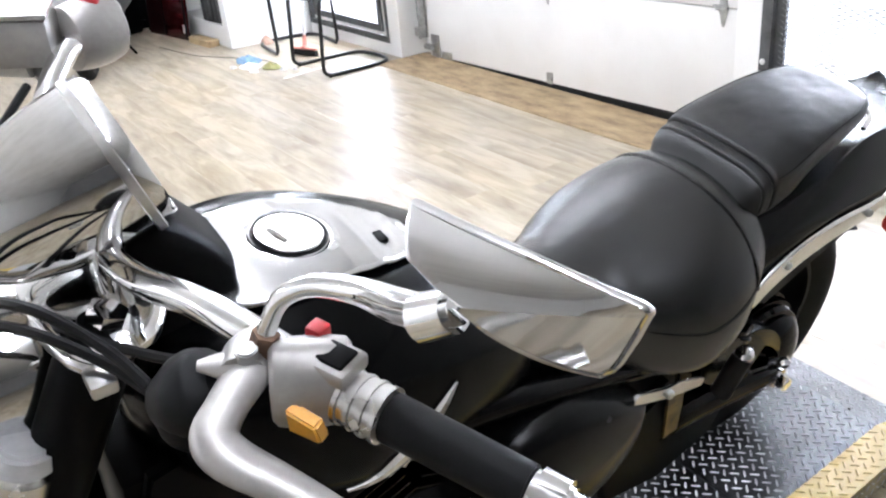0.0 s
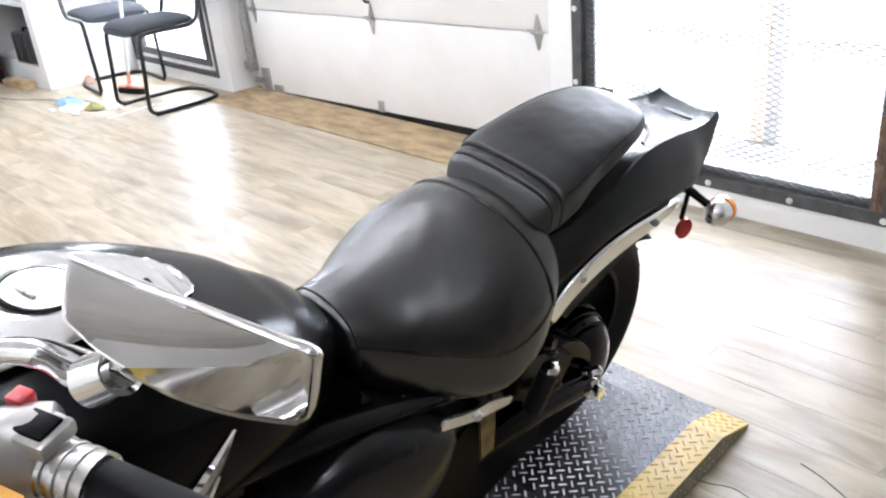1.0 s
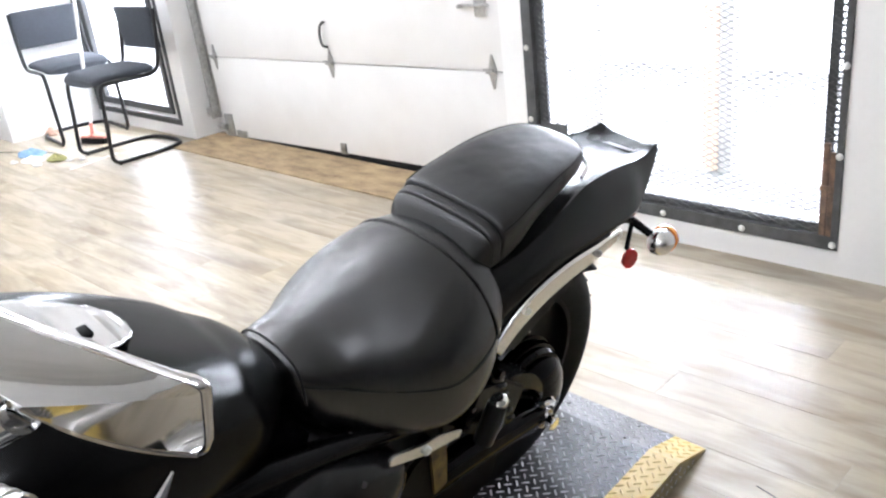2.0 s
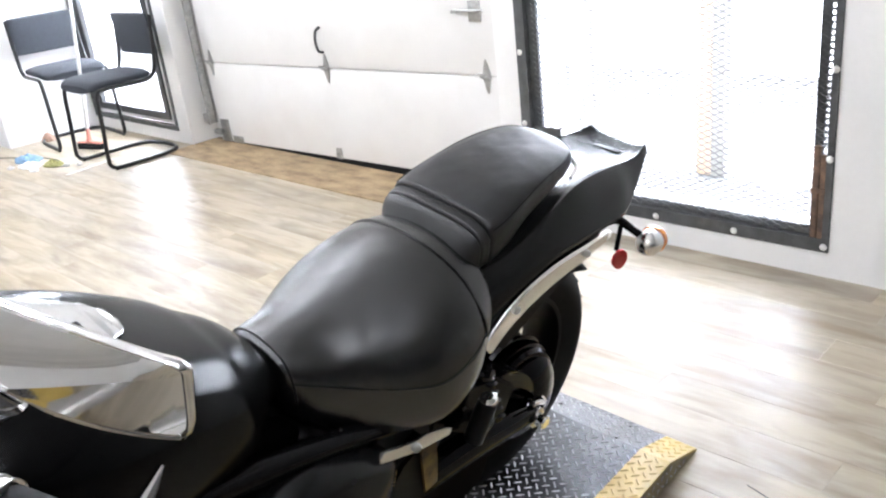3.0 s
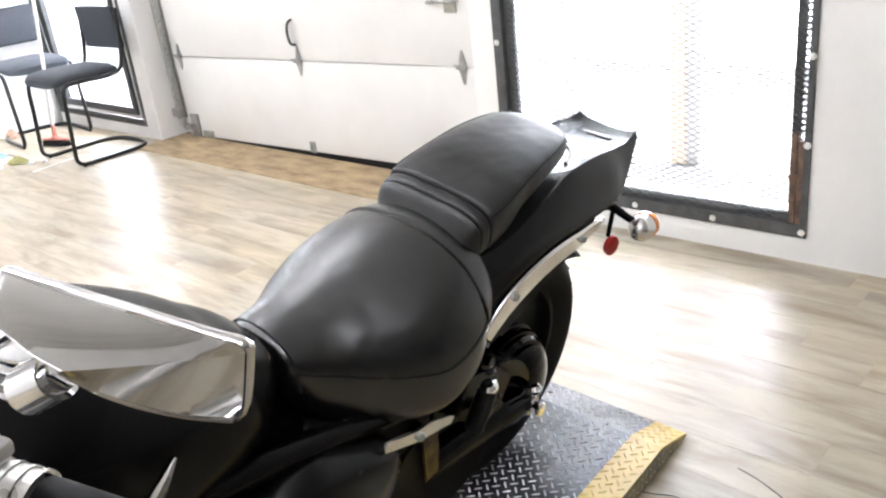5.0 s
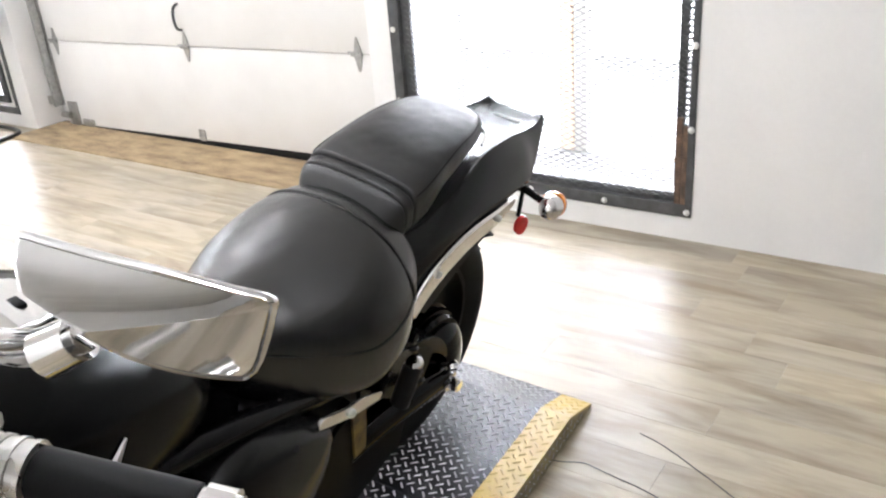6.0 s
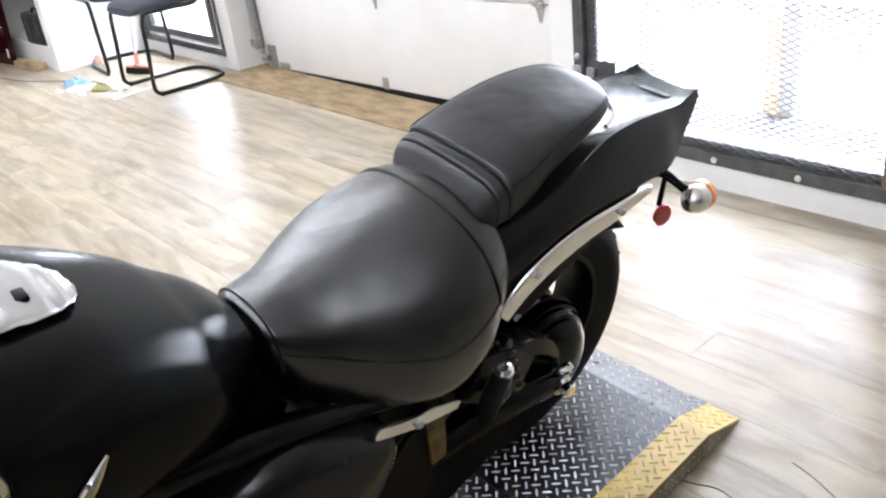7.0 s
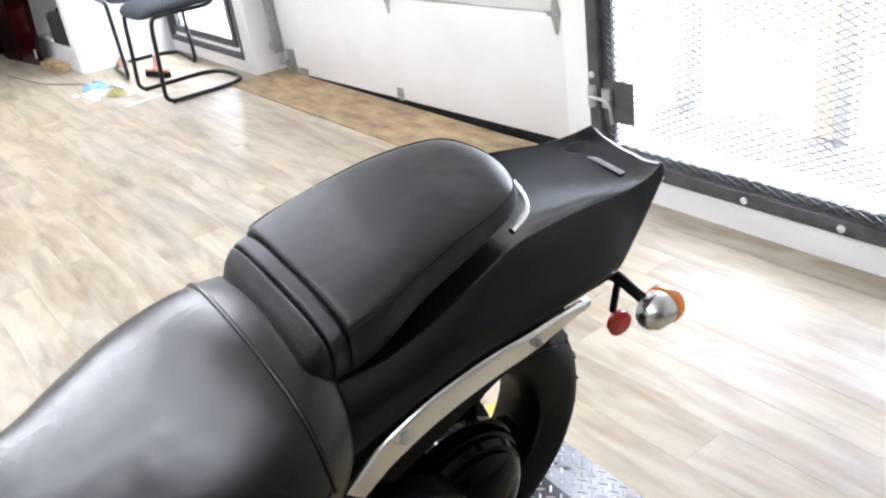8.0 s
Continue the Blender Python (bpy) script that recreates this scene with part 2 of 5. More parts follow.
# ---- building helpers ----
def part(name, bm, mat, parent=None, label="", smooth=True):
    me = bpy.data.meshes.new(name)
    bmesh.ops.recalc_face_normals(bm, faces=bm.faces)
    bm.to_mesh(me)
    bm.free()
    me.materials.append(mat)
    if smooth:
        me.shade_smooth()
        me.set_sharp_from_angle(angle=radians(38))
    ob = new(name, me)
    if parent is not None:
        ob.parent = parent
    return tagged(ob, label)


def thing(name, label, category, m=None, group="", kind=""):
    ob = tagged(new(name), label, category, group, kind)
    ob.empty_display_size = 0.05
    if m is not None:
        ob.matrix_basis = m
    return ob


def structure(name, bm, mat, label="", category="", smooth=False):
    return tagged(part(name, bm, mat, None, label, smooth), label, category, "", "structure")


def add_box(bm, lo, hi, bevel=0.0, m=None, segments=2):
    lo, hi = Vector(lo), Vector(hi)
    g = bmesh.ops.create_cube(bm, size=1.0)["verts"]
    bmesh.ops.scale(bm, vec=hi - lo, verts=g)
    bmesh.ops.translate(bm, vec=(lo + hi) / 2, verts=g)
    if bevel:
        edges = list({e for v in g for e in v.link_edges})
        r = bmesh.ops.bevel(bm, geom=edges, offset=bevel, segments=segments, affect="EDGES", profile=0.5)
        g = list({v for v in r["verts"]} | {v for v in g if v.is_valid})
    if m is not None:
        bmesh.ops.transform(bm, matrix=m, verts=g)
    return g


def box(lo, hi, bevel=0.0, m=None, segments=2):
    bm = bmesh.new()
    add_box(bm, lo, hi, bevel, m, segments)
    return bm


def along(a, b):
    a, b = Vector(a), Vector(b)
    return Matrix.Translation((a + b) / 2) @ (b - a).to_track_quat("Z", "Y").to_matrix().to_4x4(), (b - a).length


def add_rod(bm, a, b, r, r2=None, n=16, bevel=0.0):
    m, length = along(a, b)
    g = bmesh.ops.create_cone(bm, cap_ends=True, segments=n, radius1=r, radius2=r if r2 is None else r2, depth=length, matrix=m)["verts"]
    if bevel:
        rims = [e for e in {e for v in g for e in v.link_edges} if any(len(f.verts) > 4 for f in e.link_faces)]
        bmesh.ops.bevel(bm, geom=rims, offset=bevel, segments=2, affect="EDGES")
    return g


def rod(a, b, r, r2=None, n=16, bevel=0.0):
    bm = bmesh.new()
    add_rod(bm, a, b, r, r2, n, bevel)
    return bm


def spline(points, steps=8, closed=False):
    """Catmull-Rom through rows of numbers of any length."""
    p = np.array(points, float)
    n = len(p)
    out = []
    for i in range(n if closed else n - 1):
        if closed:
            a, b, c, d = p[(i - 1) % n], p[i], p[(i + 1) % n], p[(i + 2) % n]
        else:
            a, b, c, d = p[max(i - 1, 0)], p[i], p[i + 1], p[min(i + 2, n - 1)]
        for k in range(steps):
            t = k / steps
            out.append(0.5 * (2 * b + (c - a) * t + (2 * a - 5 * b + 4 * c - d) * t * t + (3 * b - a - 3 * c + d) * t ** 3))
    if not closed:
        out.append(p[-1])
    return np.array(out)


def skin(rings, caps=True, closed=False):
    """A surface through rings of equal numbers of points."""
    bm = bmesh.new()
    vs = [[bm.verts.new(p) for p in r] for r in rings]
    n = len(vs[0])
    pairs = list(zip(vs, vs[1:])) + ([(vs[-1], vs[0])] if closed else [])
    for a, b in pairs:
        for k in range(n):
            bm.faces.new((a[k], a[(k + 1) % n], b[(k + 1) % n], b[k]))
    if caps and not closed:
        bm.faces.new(vs[0][::-1])
        bm.faces.new(vs[-1])
    return bm


def tube(points, r, steps=6, n=10, closed=False, ends=None):
    """A round pipe along a smooth line; r a number or one per point."""
    p = [Vector(v) for v in spline(points, steps, closed)]
    rs = [r] * len(p) if np.isscalar(r) else [float(v) for v in spline([[v] for v in r], steps, closed)[:, 0]]
    rings, up = [], Vector((0.13, 0.21, 0.97))
    for i, c in enumerate(p):
        t = (p[(i + 1) % len(p)] - p[i - 1]) if closed else (p[min(i + 1, len(p) - 1)] - p[max(i - 1, 0)])
        t.normalize()
        side = t.cross(up)
        if side.length < 1e-4:
            side = t.orthogonal()
        side.normalize()
        up = side.cross(t)
        rings.append([c + rs[i] * (math.cos(a) * side + math.sin(a) * up) for a in (2 * math.pi * k / n for k in range(n))])
    return skin(rings, True, closed)


def section(x, hw, zb, zt, wide=0.4, nt=2.2, nb=3.0, n=32, shift=0.0):
    """A closed rounded cross-section at x: half width, bottom, top, where it is widest, and how square its upper and lower halves are."""
    zw = zb + wide * (zt - zb)
    ring = []
    for k in range(n):
        a = 2 * math.pi * k / n
        c, s = math.cos(a), math.sin(a)
        e = 2 / (nt if s > 0 else nb)
        y = hw * math.copysign(abs(c) ** e, c)
        z = zw + (zt - zw) * abs(s) ** e if s > 0 else zw - (zw - zb) * abs(s) ** e
        ring.append((x, y + shift, z))
    return ring


def loft(rows, steps=6, n=32):
    return skin([section(*r[:7], n=n) for r in spline(rows, steps)])


def lathe(profile, m=None, n=48):
    """Turns (axial, radius) pairs about the local x axis... axial runs along y."""
    rings = [[(r * math.cos(2 * math.pi * k / n), y, r * math.sin(2 * math.pi * k / n)) for k in range(n)] for y, r in profile]
    bm = skin(rings, caps=True)
    if m is not None:
        bmesh.ops.transform(bm, matrix=m, verts=bm.verts)
    return bm


def torus_lathe(profile, n=64, m=None):
    rings = []
    for k in range(n):
        a = 2 * math.pi * k / n
        rings.append([(r * math.cos(a), y, r * math.sin(a)) for y, r in profile])
    bm = skin(rings, False, True)
    if m is not None:
        bmesh.ops.transform(bm, matrix=m, verts=bm.verts)
    return bm


def slab(outline, thick, axis=1, m=None, bevel=0.0):
    """A flat plate from an outline of (a, b), thick across the given axis, centred there."""
    bm = bmesh.new()
    def at(a, b, c):
        p = [a, b]
        p.insert(axis, c)
        return p
    lo = [bm.verts.new(at(a, b, -thick / 2)) for a, b in outline]
    hi = [bm.verts.new(at(a, b, thick / 2)) for a, b in outline]
    n = len(lo)
    bm.faces.new(lo)
    bm.faces.new(hi[::-1])
    for k in range(n):
        bm.faces.new((lo[k], lo[(k + 1) % n], hi[(k + 1) % n], hi[k]))
    if bevel:
        rims = [e for e in bm.edges if any(len(f.verts) == n for f in e.link_faces)] if n > 4 else list(bm.edges)
        bmesh.ops.bevel(bm, geom=rims, offset=bevel, segments=2, affect="EDGES")
    if m is not None:
        bmesh.ops.transform(bm, matrix=m, verts=bm.verts)
    return bm


def thicken(ob, t, offset=0.0):
    md = ob.modifiers.new("thick", "SOLIDIFY")
    md.thickness, md.offset = t, offset
    return ob


# ---- the large structure ----
FLOOR_X0, FLOOR_Y0, FLOOR_Y1 = -4.0, -8.0, 10.5
floor = structure("floor", box((FLOOR_X0, FLOOR_Y0, -0.12), (WALL_X + 0.4, FLOOR_Y1, -0.006)), M_SLAB,
                  "wood-print vinyl plank floor, pale tan and glossy", "floor")
structure("ceiling", box((FLOOR_X0, FLOOR_Y0, CEIL), (WALL_X + 0.4, FLOOR_Y1, CEIL + 0.15)), M_CEIL, "plain white painted ceiling", "ceiling")

# outer wall with its three openings: mesh window, roll-up door, side window
MW_Y0, MW_Y1, MW_Z0, MW_Z1 = 1.062, 2.445, 0.10, 2.25
GD_Y0, GD_Y1, GD_Z1 = 2.583, 5.483, 2.45
SW_Y0, SW_Y1, SW_Z0, SW_Z1 = 5.645, 6.93, 0.09, 2.25
TH = 0.32


def wall_east():
    bm = bmesh.new()
    x0, x1 = WALL_X, WALL_X + TH
    spans = [(FLOOR_Y0, MW_Y0, 0, CEIL), (MW_Y0, MW_Y1, 0, MW_Z0), (MW_Y0, MW_Y1, MW_Z1, CEIL), (MW_Y1, GD_Y0, 0, CEIL),
             (GD_Y0, GD_Y1, GD_Z1, CEIL), (GD_Y1, SW_Y0, 0, CEIL), (SW_Y0, SW_Y1, 0, SW_Z0), (SW_Y0, SW_Y1, SW_Z1, CEIL),
             (SW_Y1, FLOOR_Y1, 0, CEIL)]
    for a, b, z0, z1 in spans:
        add_box(bm, (x0, a, z0), (x1, b, z1))
    return structure("wall_east", bm, M_WALL, "white painted wall with a roll-up door and glazed openings", "wall")


wall_east()
# unseen wall that closes the room; its grey stands in for a dim far end
structure("wall_south", box((FLOOR_X0, FLOOR_Y0 - 0.2, 0), (WALL_X + TH, FLOOR_Y0, CEIL)), M_DARKWALL, "unseen closing wall, toned grey to dim reflections", "wall")
structure("wall_north", box((FLOOR_X0, FLOOR_Y1, 0), (WALL_X + TH, FLOOR_Y1 + 0.2, CEIL)), M_WALL, "plain white painted wall", "wall")
structure("wall_west", box((FLOOR_X0 - 0.2, FLOOR_Y0, 0), (FLOOR_X0, FLOOR_Y1, CEIL)), M_WALL, "plain white painted wall", "wall")
# short return wall beside the side window
structure("wall_return", box((2.80, 6.945, 0), (WALL_X, 6.96, CEIL)), M_WALL, "white painted return wall beside the window", "wall")
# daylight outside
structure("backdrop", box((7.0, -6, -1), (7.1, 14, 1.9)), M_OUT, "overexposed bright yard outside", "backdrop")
structure("backdrop_sky", box((7.0, -6, 1.9), (7.1, 14, 9)), M_SKYGLOW, "bright overcast sky outside", "backdrop")
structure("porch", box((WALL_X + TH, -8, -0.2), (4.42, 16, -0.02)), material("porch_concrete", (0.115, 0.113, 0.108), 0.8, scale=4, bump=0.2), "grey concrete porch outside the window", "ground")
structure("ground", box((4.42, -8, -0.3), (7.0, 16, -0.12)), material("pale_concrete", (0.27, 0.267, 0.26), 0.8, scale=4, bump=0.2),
          "pale concrete ground outside", "ground")

# ---- roll-up door ----
def garage_door():
    d = thing("garage_door", "white sectional roll-up door with galvanised hinges, closed", "garage door", pose(DOOR_X, 4.0, 0.3, -1.2, 0, 0) @ pose(0, -4.0, -0.3))
    y0, y1 = 2.50, 5.37
    edges = [0.031, 0.586, 1.115, 1.645, 2.175, 2.5]
    for a, b in zip(edges, edges[1:]):
        panel = part("panel", box((0.0, y0, a + 0.0025), (0.045, y1, b - 0.0025), 0.006), M_DOOR, d)
    part("bottom_seal", box((0.004, y0, -0.03), (0.04, y1, 0.033), 0.01), M_RUBBER, d, "black rubber bottom seal")

    def hinge(y, z):
        bm = slab([(-0.028, 0.0), (-0.02, 0.03), (-0.005, 0.085), (0.005, 0.085), (0.02, 0.03), (0.028, 0.0), (0.02, -0.03),
                   (0.005, -0.085), (-0.005, -0.085), (-0.02, -0.03)], 0.004, 0, pose(-0.004, y, z))
        h = part("hinge", bm, M_STEEL, d, "galvanised steel hinge", False)
        part("knuckle", rod((-0.014, y - 0.032, z), (-0.014, y + 0.032, z), 0.009, n=12), M_STEEL, h)
        part("roller_stem", rod((-0.022, y - 0.02, z + 0.012), (-0.022, y + 0.045, z + 0.012), 0.006, n=8), M_STEEL, h)
    for y in (2.785, 4.035, 5.29):
        for z in edges[1:-1]:
            hinge(y, z)
    # bottom brackets
    for y, w, h in ((4.05, 0.05, 0.05), (5.15, 0.12, 0.03), (2.70, 0.12, 0.03)):
        br = part("bracket", box((-0.008, y - w / 2, 0.03), (0, y + w / 2, 0.03 + h + 0.02), 0.003), M_STEEL, d, "galvanised bracket")
        for k in (-0.3, 0.3):
            part("bolt", rod((-0.013, y + k * w, 0.06), (-0.006, y + k * w, 0.06), 0.007, n=8), M_STEEL, br)
    corner = part("corner_bracket", box((-0.012, 5.235, 0.02), (0, 5.33, 0.19), 0.004), M_STEEL, d, "galvanised corner bracket")
    part("roller", rod((-0.02, 5.30, 0.1), (-0.02, 5.385, 0.1), 0.022, n=16), M_STEEL, corner)
    # pull handle
    part("pull_handle", tube([(-0.004, 4.040, 0.68), (-0.035, 4.042, 0.695), (-0.045, 4.043, 0.75), (-0.035, 4.04, 0.805), (-0.004, 4.037, 0.825)], 0.008, 5, 8),
         M_IRON, d, "dark bow pull handle")
    # slide lock
    lock = part("slide_lock", box((-0.012, 2.785, 0.85), (0, 2.86, 0.95), 0.004), M_STEEL, d, "galvanised slide lock")
    part("lock_bolt", rod((-0.02, 2.76, 0.905), (-0.02, 2.95, 0.905), 0.008, n=10), M_STEEL, lock)
    part("lock_knob", rod((-0.05, 2.93, 0.905), (-0.012, 2.93, 0.905), 0.009, n=10), M_STEEL, lock)
    # vertical tracks on both sides
    for y, s in ((5.395, 1), (2.52, -1)):
        bm = bmesh.new()
        add_box(bm, (-0.06, y - 0.003, 0.16), (0.0, y + 0.003, 2.5))
        add_box(bm, (-0.064, y - 0.022, 0.16), (-0.06, y + 0.003, 2.5))
        add_box(bm, (-0.004, y - 0.022, 0.16), (0.0, y - 0.003, 2.5))
        track = part("track", bm, M_STEEL, d, "galvanised steel roller track", False)
        for z in (0.17, 1.1, 2.0):
            part("track_bracket", box((-0.05, y + (0.004 if s > 0 else -0.06), z), (-0.02, y + (0.08 if s > 0 else -0.004), z + 0.06), 0.003), M_STEEL, track)
    return d


garage_door()
# unseen sheet added at the back of the recess, so that no daylight leaks round the door
structure("door_jamb", box((DOOR_X + 0.05, GD_Y0 - 0.1, 0), (DOOR_X + 0.12, GD_Y1 + 0.1, GD_Z1 + 0.1)), M_WALL, "unseen white sheet blocking daylight behind the roll-up door", "trim")


# ---- glazed openings ----
def mesh_window():
    w = tagged(thing("window_1", "tall window in a dark grey bolted iron frame with expanded-metal mesh", "window"), kind="structure")
    x = WALL_X
    y0, y1, z0, z1 = 1.055, 2.452, 0.100, 2.24
    bm = bmesh.new()
    b = 0.052
    for lo, hi in (((y0, z0), (y1, z0 + b)), ((y0, z1 - b), (y1, z1)), ((y0, z0 + b), (y0 + 0.026, z1 - b)), ((y1 - b, z0 + b), (y1, z1 - b))):
        add_box(bm, (x - 0.008, lo[0], lo[1]), (x + 0.02, hi[0], hi[1]), 0.002)
    fr = part("frame", bm, M_IRON, w, "dark grey iron angle frame", False)
    bm = bmesh.new()
    i = 0.085
    for lo, hi in (((y0 + 0.048, z0 + b - 0.014), (y1 - 0.03, z0 + i)), ((y0 + 0.048, z1 - i), (y1 - 0.03, z1 - b)), ((y1 - i - 0.012, z0 + i), (y1 - b + 0.024, z1 - i))):
        add_box(bm, (x + 0.021, lo[0], lo[1]), (x + 0.04, hi[0], hi[1]), 0.002)
    part("inner_frame", bm, M_IRON, w, "dark grey inner sash", False)
    # slotted upright beside the rusty one
    bm = bmesh.new()
    add_box(bm, (x + 0.021, y0 + 0.050, z0 + i), (x + 0.035, y0 + 0.082, z1 - i), 0.001)
    for k in range(76):
        zz = 0.50 + 0.0223 * k
        add_box(bm, (x + 0.021, y0 + 0.020, zz), (x + 0.029, y0 + 0.0502, zz + 0.008))
    part("upright", bm, M_IRON, w, "slotted dark iron upright", False)
    bm = bmesh.new()
    add_box(bm, (x - 0.006, y0 + 0.026, z0 + 0.02), (x + 0.02, y0 + 0.046, 0.47), 0.002)
    add_box(bm, (x - 0.004, y0 + 0.050, z0 + 0.02), (x + 0.02, y0 + 0.072, 0.50), 0.002)
    add_box(bm, (x - 0.009, y0 + 0.024, 0.325), (x + 0.02, y0 + 0.076, 0.345), 0.002)
    part("rusty_strap", bm, M_RUST, w, "rust-brown iron strap", False)
    for y, z in [(1.072, 0.122), (1.418, 0.122), (1.762, 0.122), (2.11, 0.122), (1.068, 0.459), (1.068, 0.777), (1.068, 1.095), (1.068, 1.41), (1.068, 1.73),
                 (2.432, 0.458), (2.432, 0.779), (2.432, 1.10), (2.432, 1.42), (2.432, 1.74)]:
        part("bolt", lathe([(-0.002, 0.013), (0.003, 0.013), (0.007, 0.010), (0.009, 0.004)], pose(x - 0.008, y, z, 0, 0, 90), 14), M_WHITEPL, fr)
    # expanded metal: zigzag strands meeting at their bends
    bm = bmesh.new()
    dy, dz, t = 0.052, 0.0125, 0.0017
    ys, zs = y0 + 0.018, z0 + 0.03
    ny, nz = int((y1 - 0.05 - ys) / dy), int((z1 - 0.06 - zs) / dz)
    for r in range(nz):
        zc = zs + r * dz
        s = 1 if r % 2 else -1
        prev = None
        for k in range(2 * ny + 1):
            y = ys + k * dy / 2
            up = s if k % 2 else -s
            z = zc + up * dz * 0.44
            xo = x + 0.010 + 0.003 * up
            cur = [bm.verts.new((xo - t, y, z - t)), bm.verts.new((xo + t, y, z - t)), bm.verts.new((xo + t, y, z + t)), bm.verts.new((xo - t, y, z + t))]
            if prev:
                for q in range(4):
                    bm.faces.new((prev[q], prev[(q + 1) % 4], cur[(q + 1) % 4], cur[q]))
            prev = cur
    part("mesh_screen", bm, M_WIRE, w, "expanded steel mesh screen", False)
    p = part("pane", box((x + 0.05, y0 + 0.04, z0 + 0.04), (x + 0.056, y1 - 0.04, z1 - 0.04)), M_GLASS, w, "", False)
    p.visible_shadow = False
    # latch plate and slide latch at the side next to the door
    pl = part("latch_plate", box((x - 0.012, 2.228, 0.291), (x - 0.008, 2.375, 0.452), 0.001), M_IRON, w, "dark mesh-backed latch plate", False)
    part("latch_box", box((x - 0.03, 2.325, 0.345), (x - 0.012, 2.37, 0.42), 0.004), M_STEEL, pl, "worn steel latch")
    part("latch_bar", tube([(x - 0.03, 2.435, 0.378), (x - 0.035, 2.355, 0.378), (x - 0.04, 2.32, 0.363), (x - 0.04, 2.31, 0.295)], 0.007, 4, 8), M_STEEL, pl)
    part("latch_keeper", box((x - 0.024, 2.41, 0.335), (x - 0.008, 2.445, 0.42), 0.003), M_STEEL, pl)
    return w


mesh_window()
M_PEACH = material("peach_paint", (0.60, 0.43, 0.30), 0.7, scale=5)
M_PALEPOST = material("weathered_white_paint", (0.33, 0.32, 0.30), 0.7, scale=5)
for y0, y1, mat, lab in ((2.002, 2.082, M_PEACH, "peach-painted porch post outside the window"), (1.926, 1.998, M_PALEPOST, "weathered white porch post outside the window"),
                         (2.71, 2.807, M_PALEPOST, "weathered white porch post outside the window")):
    tagged(part("porch_post", box((4.40, y0, -0.02), (4.48, y1, 2.6), 0.006), mat, None, lab), category="post")


def side_window():
    w = tagged(thing("window_2", "tall window with nested dark grey frames beside the chairs", "window"), kind="structure")
    x = WALL_X
    def ring(y0, y1, z0, z1, b, xa, xb, name, label):
        bm = bmesh.new()
        for lo, hi in (((y0, z0), (y1, z0 + b)), ((y0, z1 - b), (y1, z1)), ((y0, z0 + b), (y0 + b, z1 - b)), ((y1 - b, z0 + b), (y1, z1 - b))):
            add_box(bm, (xa, lo[0], lo[1]), (xb, hi[0], hi[1]), 0.002)
        return part(name, bm, M_IRON, w, label, False)
    ring(5.632, 6.945, 0.084, 2.24, 0.035, x - 0.006, x + 0.03, "outer_frame", "dark grey outer frame")
    ring(5.755, 6.88, 0.150, 2.16, 0.05, x + 0.012, x + 0.05, "inner_frame", "dark grey sash")
    bm = bmesh.new()
    for lo, hi in (((5.667, 0.119), (6.91, 0.150)), ((5.667, 0.150), (5.755, 2.16))):
        add_box(bm, (x + 0.03, lo[0], lo[1]), (x + 0.05, hi[0], hi[1]))
    part("reveal", bm, M_WHITEPL, w, "white infill between the frames", False)
    p = part("pane", box((x + 0.052, 5.72, 0.13), (x + 0.058, 6.92, 2.2)), M_GLASS, w, "", False)
    p.visible_shadow = False
    part("mullion", box((x + 0.01, 6.80, 0.2), (x + 0.05, 6.835, 2.16), 0.002), M_IRON, w, "", False)
    return w


side_window()
ply = thing("plywood_strip", "worn brown plywood strip on the floor along the door", "board", pose(3.258, 2.585, 0.0))
for k, (a, b) in enumerate(((0.0, 1.218), (1.221, 2.438), (2.441, 2.88))):
    part("board", box((0, a, 0), (0.385, b, 0.008 - 0.0006 * k), 0.002), M_PLY, ply, "", False)



# ---- tread-plate lift ----
PLAT_Z, PX0, PX1, PX2, PY0, PY1 = 0.062, -0.40, 2.115, 2.265, 0.925, 1.655


def lug_mesh(bm, x, y, z, a, slope=0.0, length=0.0128, w=0.0029, h=0.0026):
    ca, sa = math.cos(a), math.sin(a)
    def at(u, v, k):
        px, py = x + u * ca - v * sa, y + u * sa + v * ca
        return bm.verts.new((px, py, z + (px - x) * slope + k))
    o = [at(-length, 0, 0), at(-length * 0.55, -w, 0), at(length * 0.55, -w, 0), at(length, 0, 0), at(length * 0.55, w, 0), at(-length * 0.55, w, 0)]
    t = [at(-length * 0.6, 0, h), at(length * 0.6, 0, h)]
    for f in ((o[0], o[1], t[0]), (o[1], o[2], t[1], t[0]), (o[2], o[3], t[1]), (o[3], o[4], t[1]), (o[4], o[5], t[0], t[1]), (o[5], o[0], t[0])):
        bm.faces.new(f)


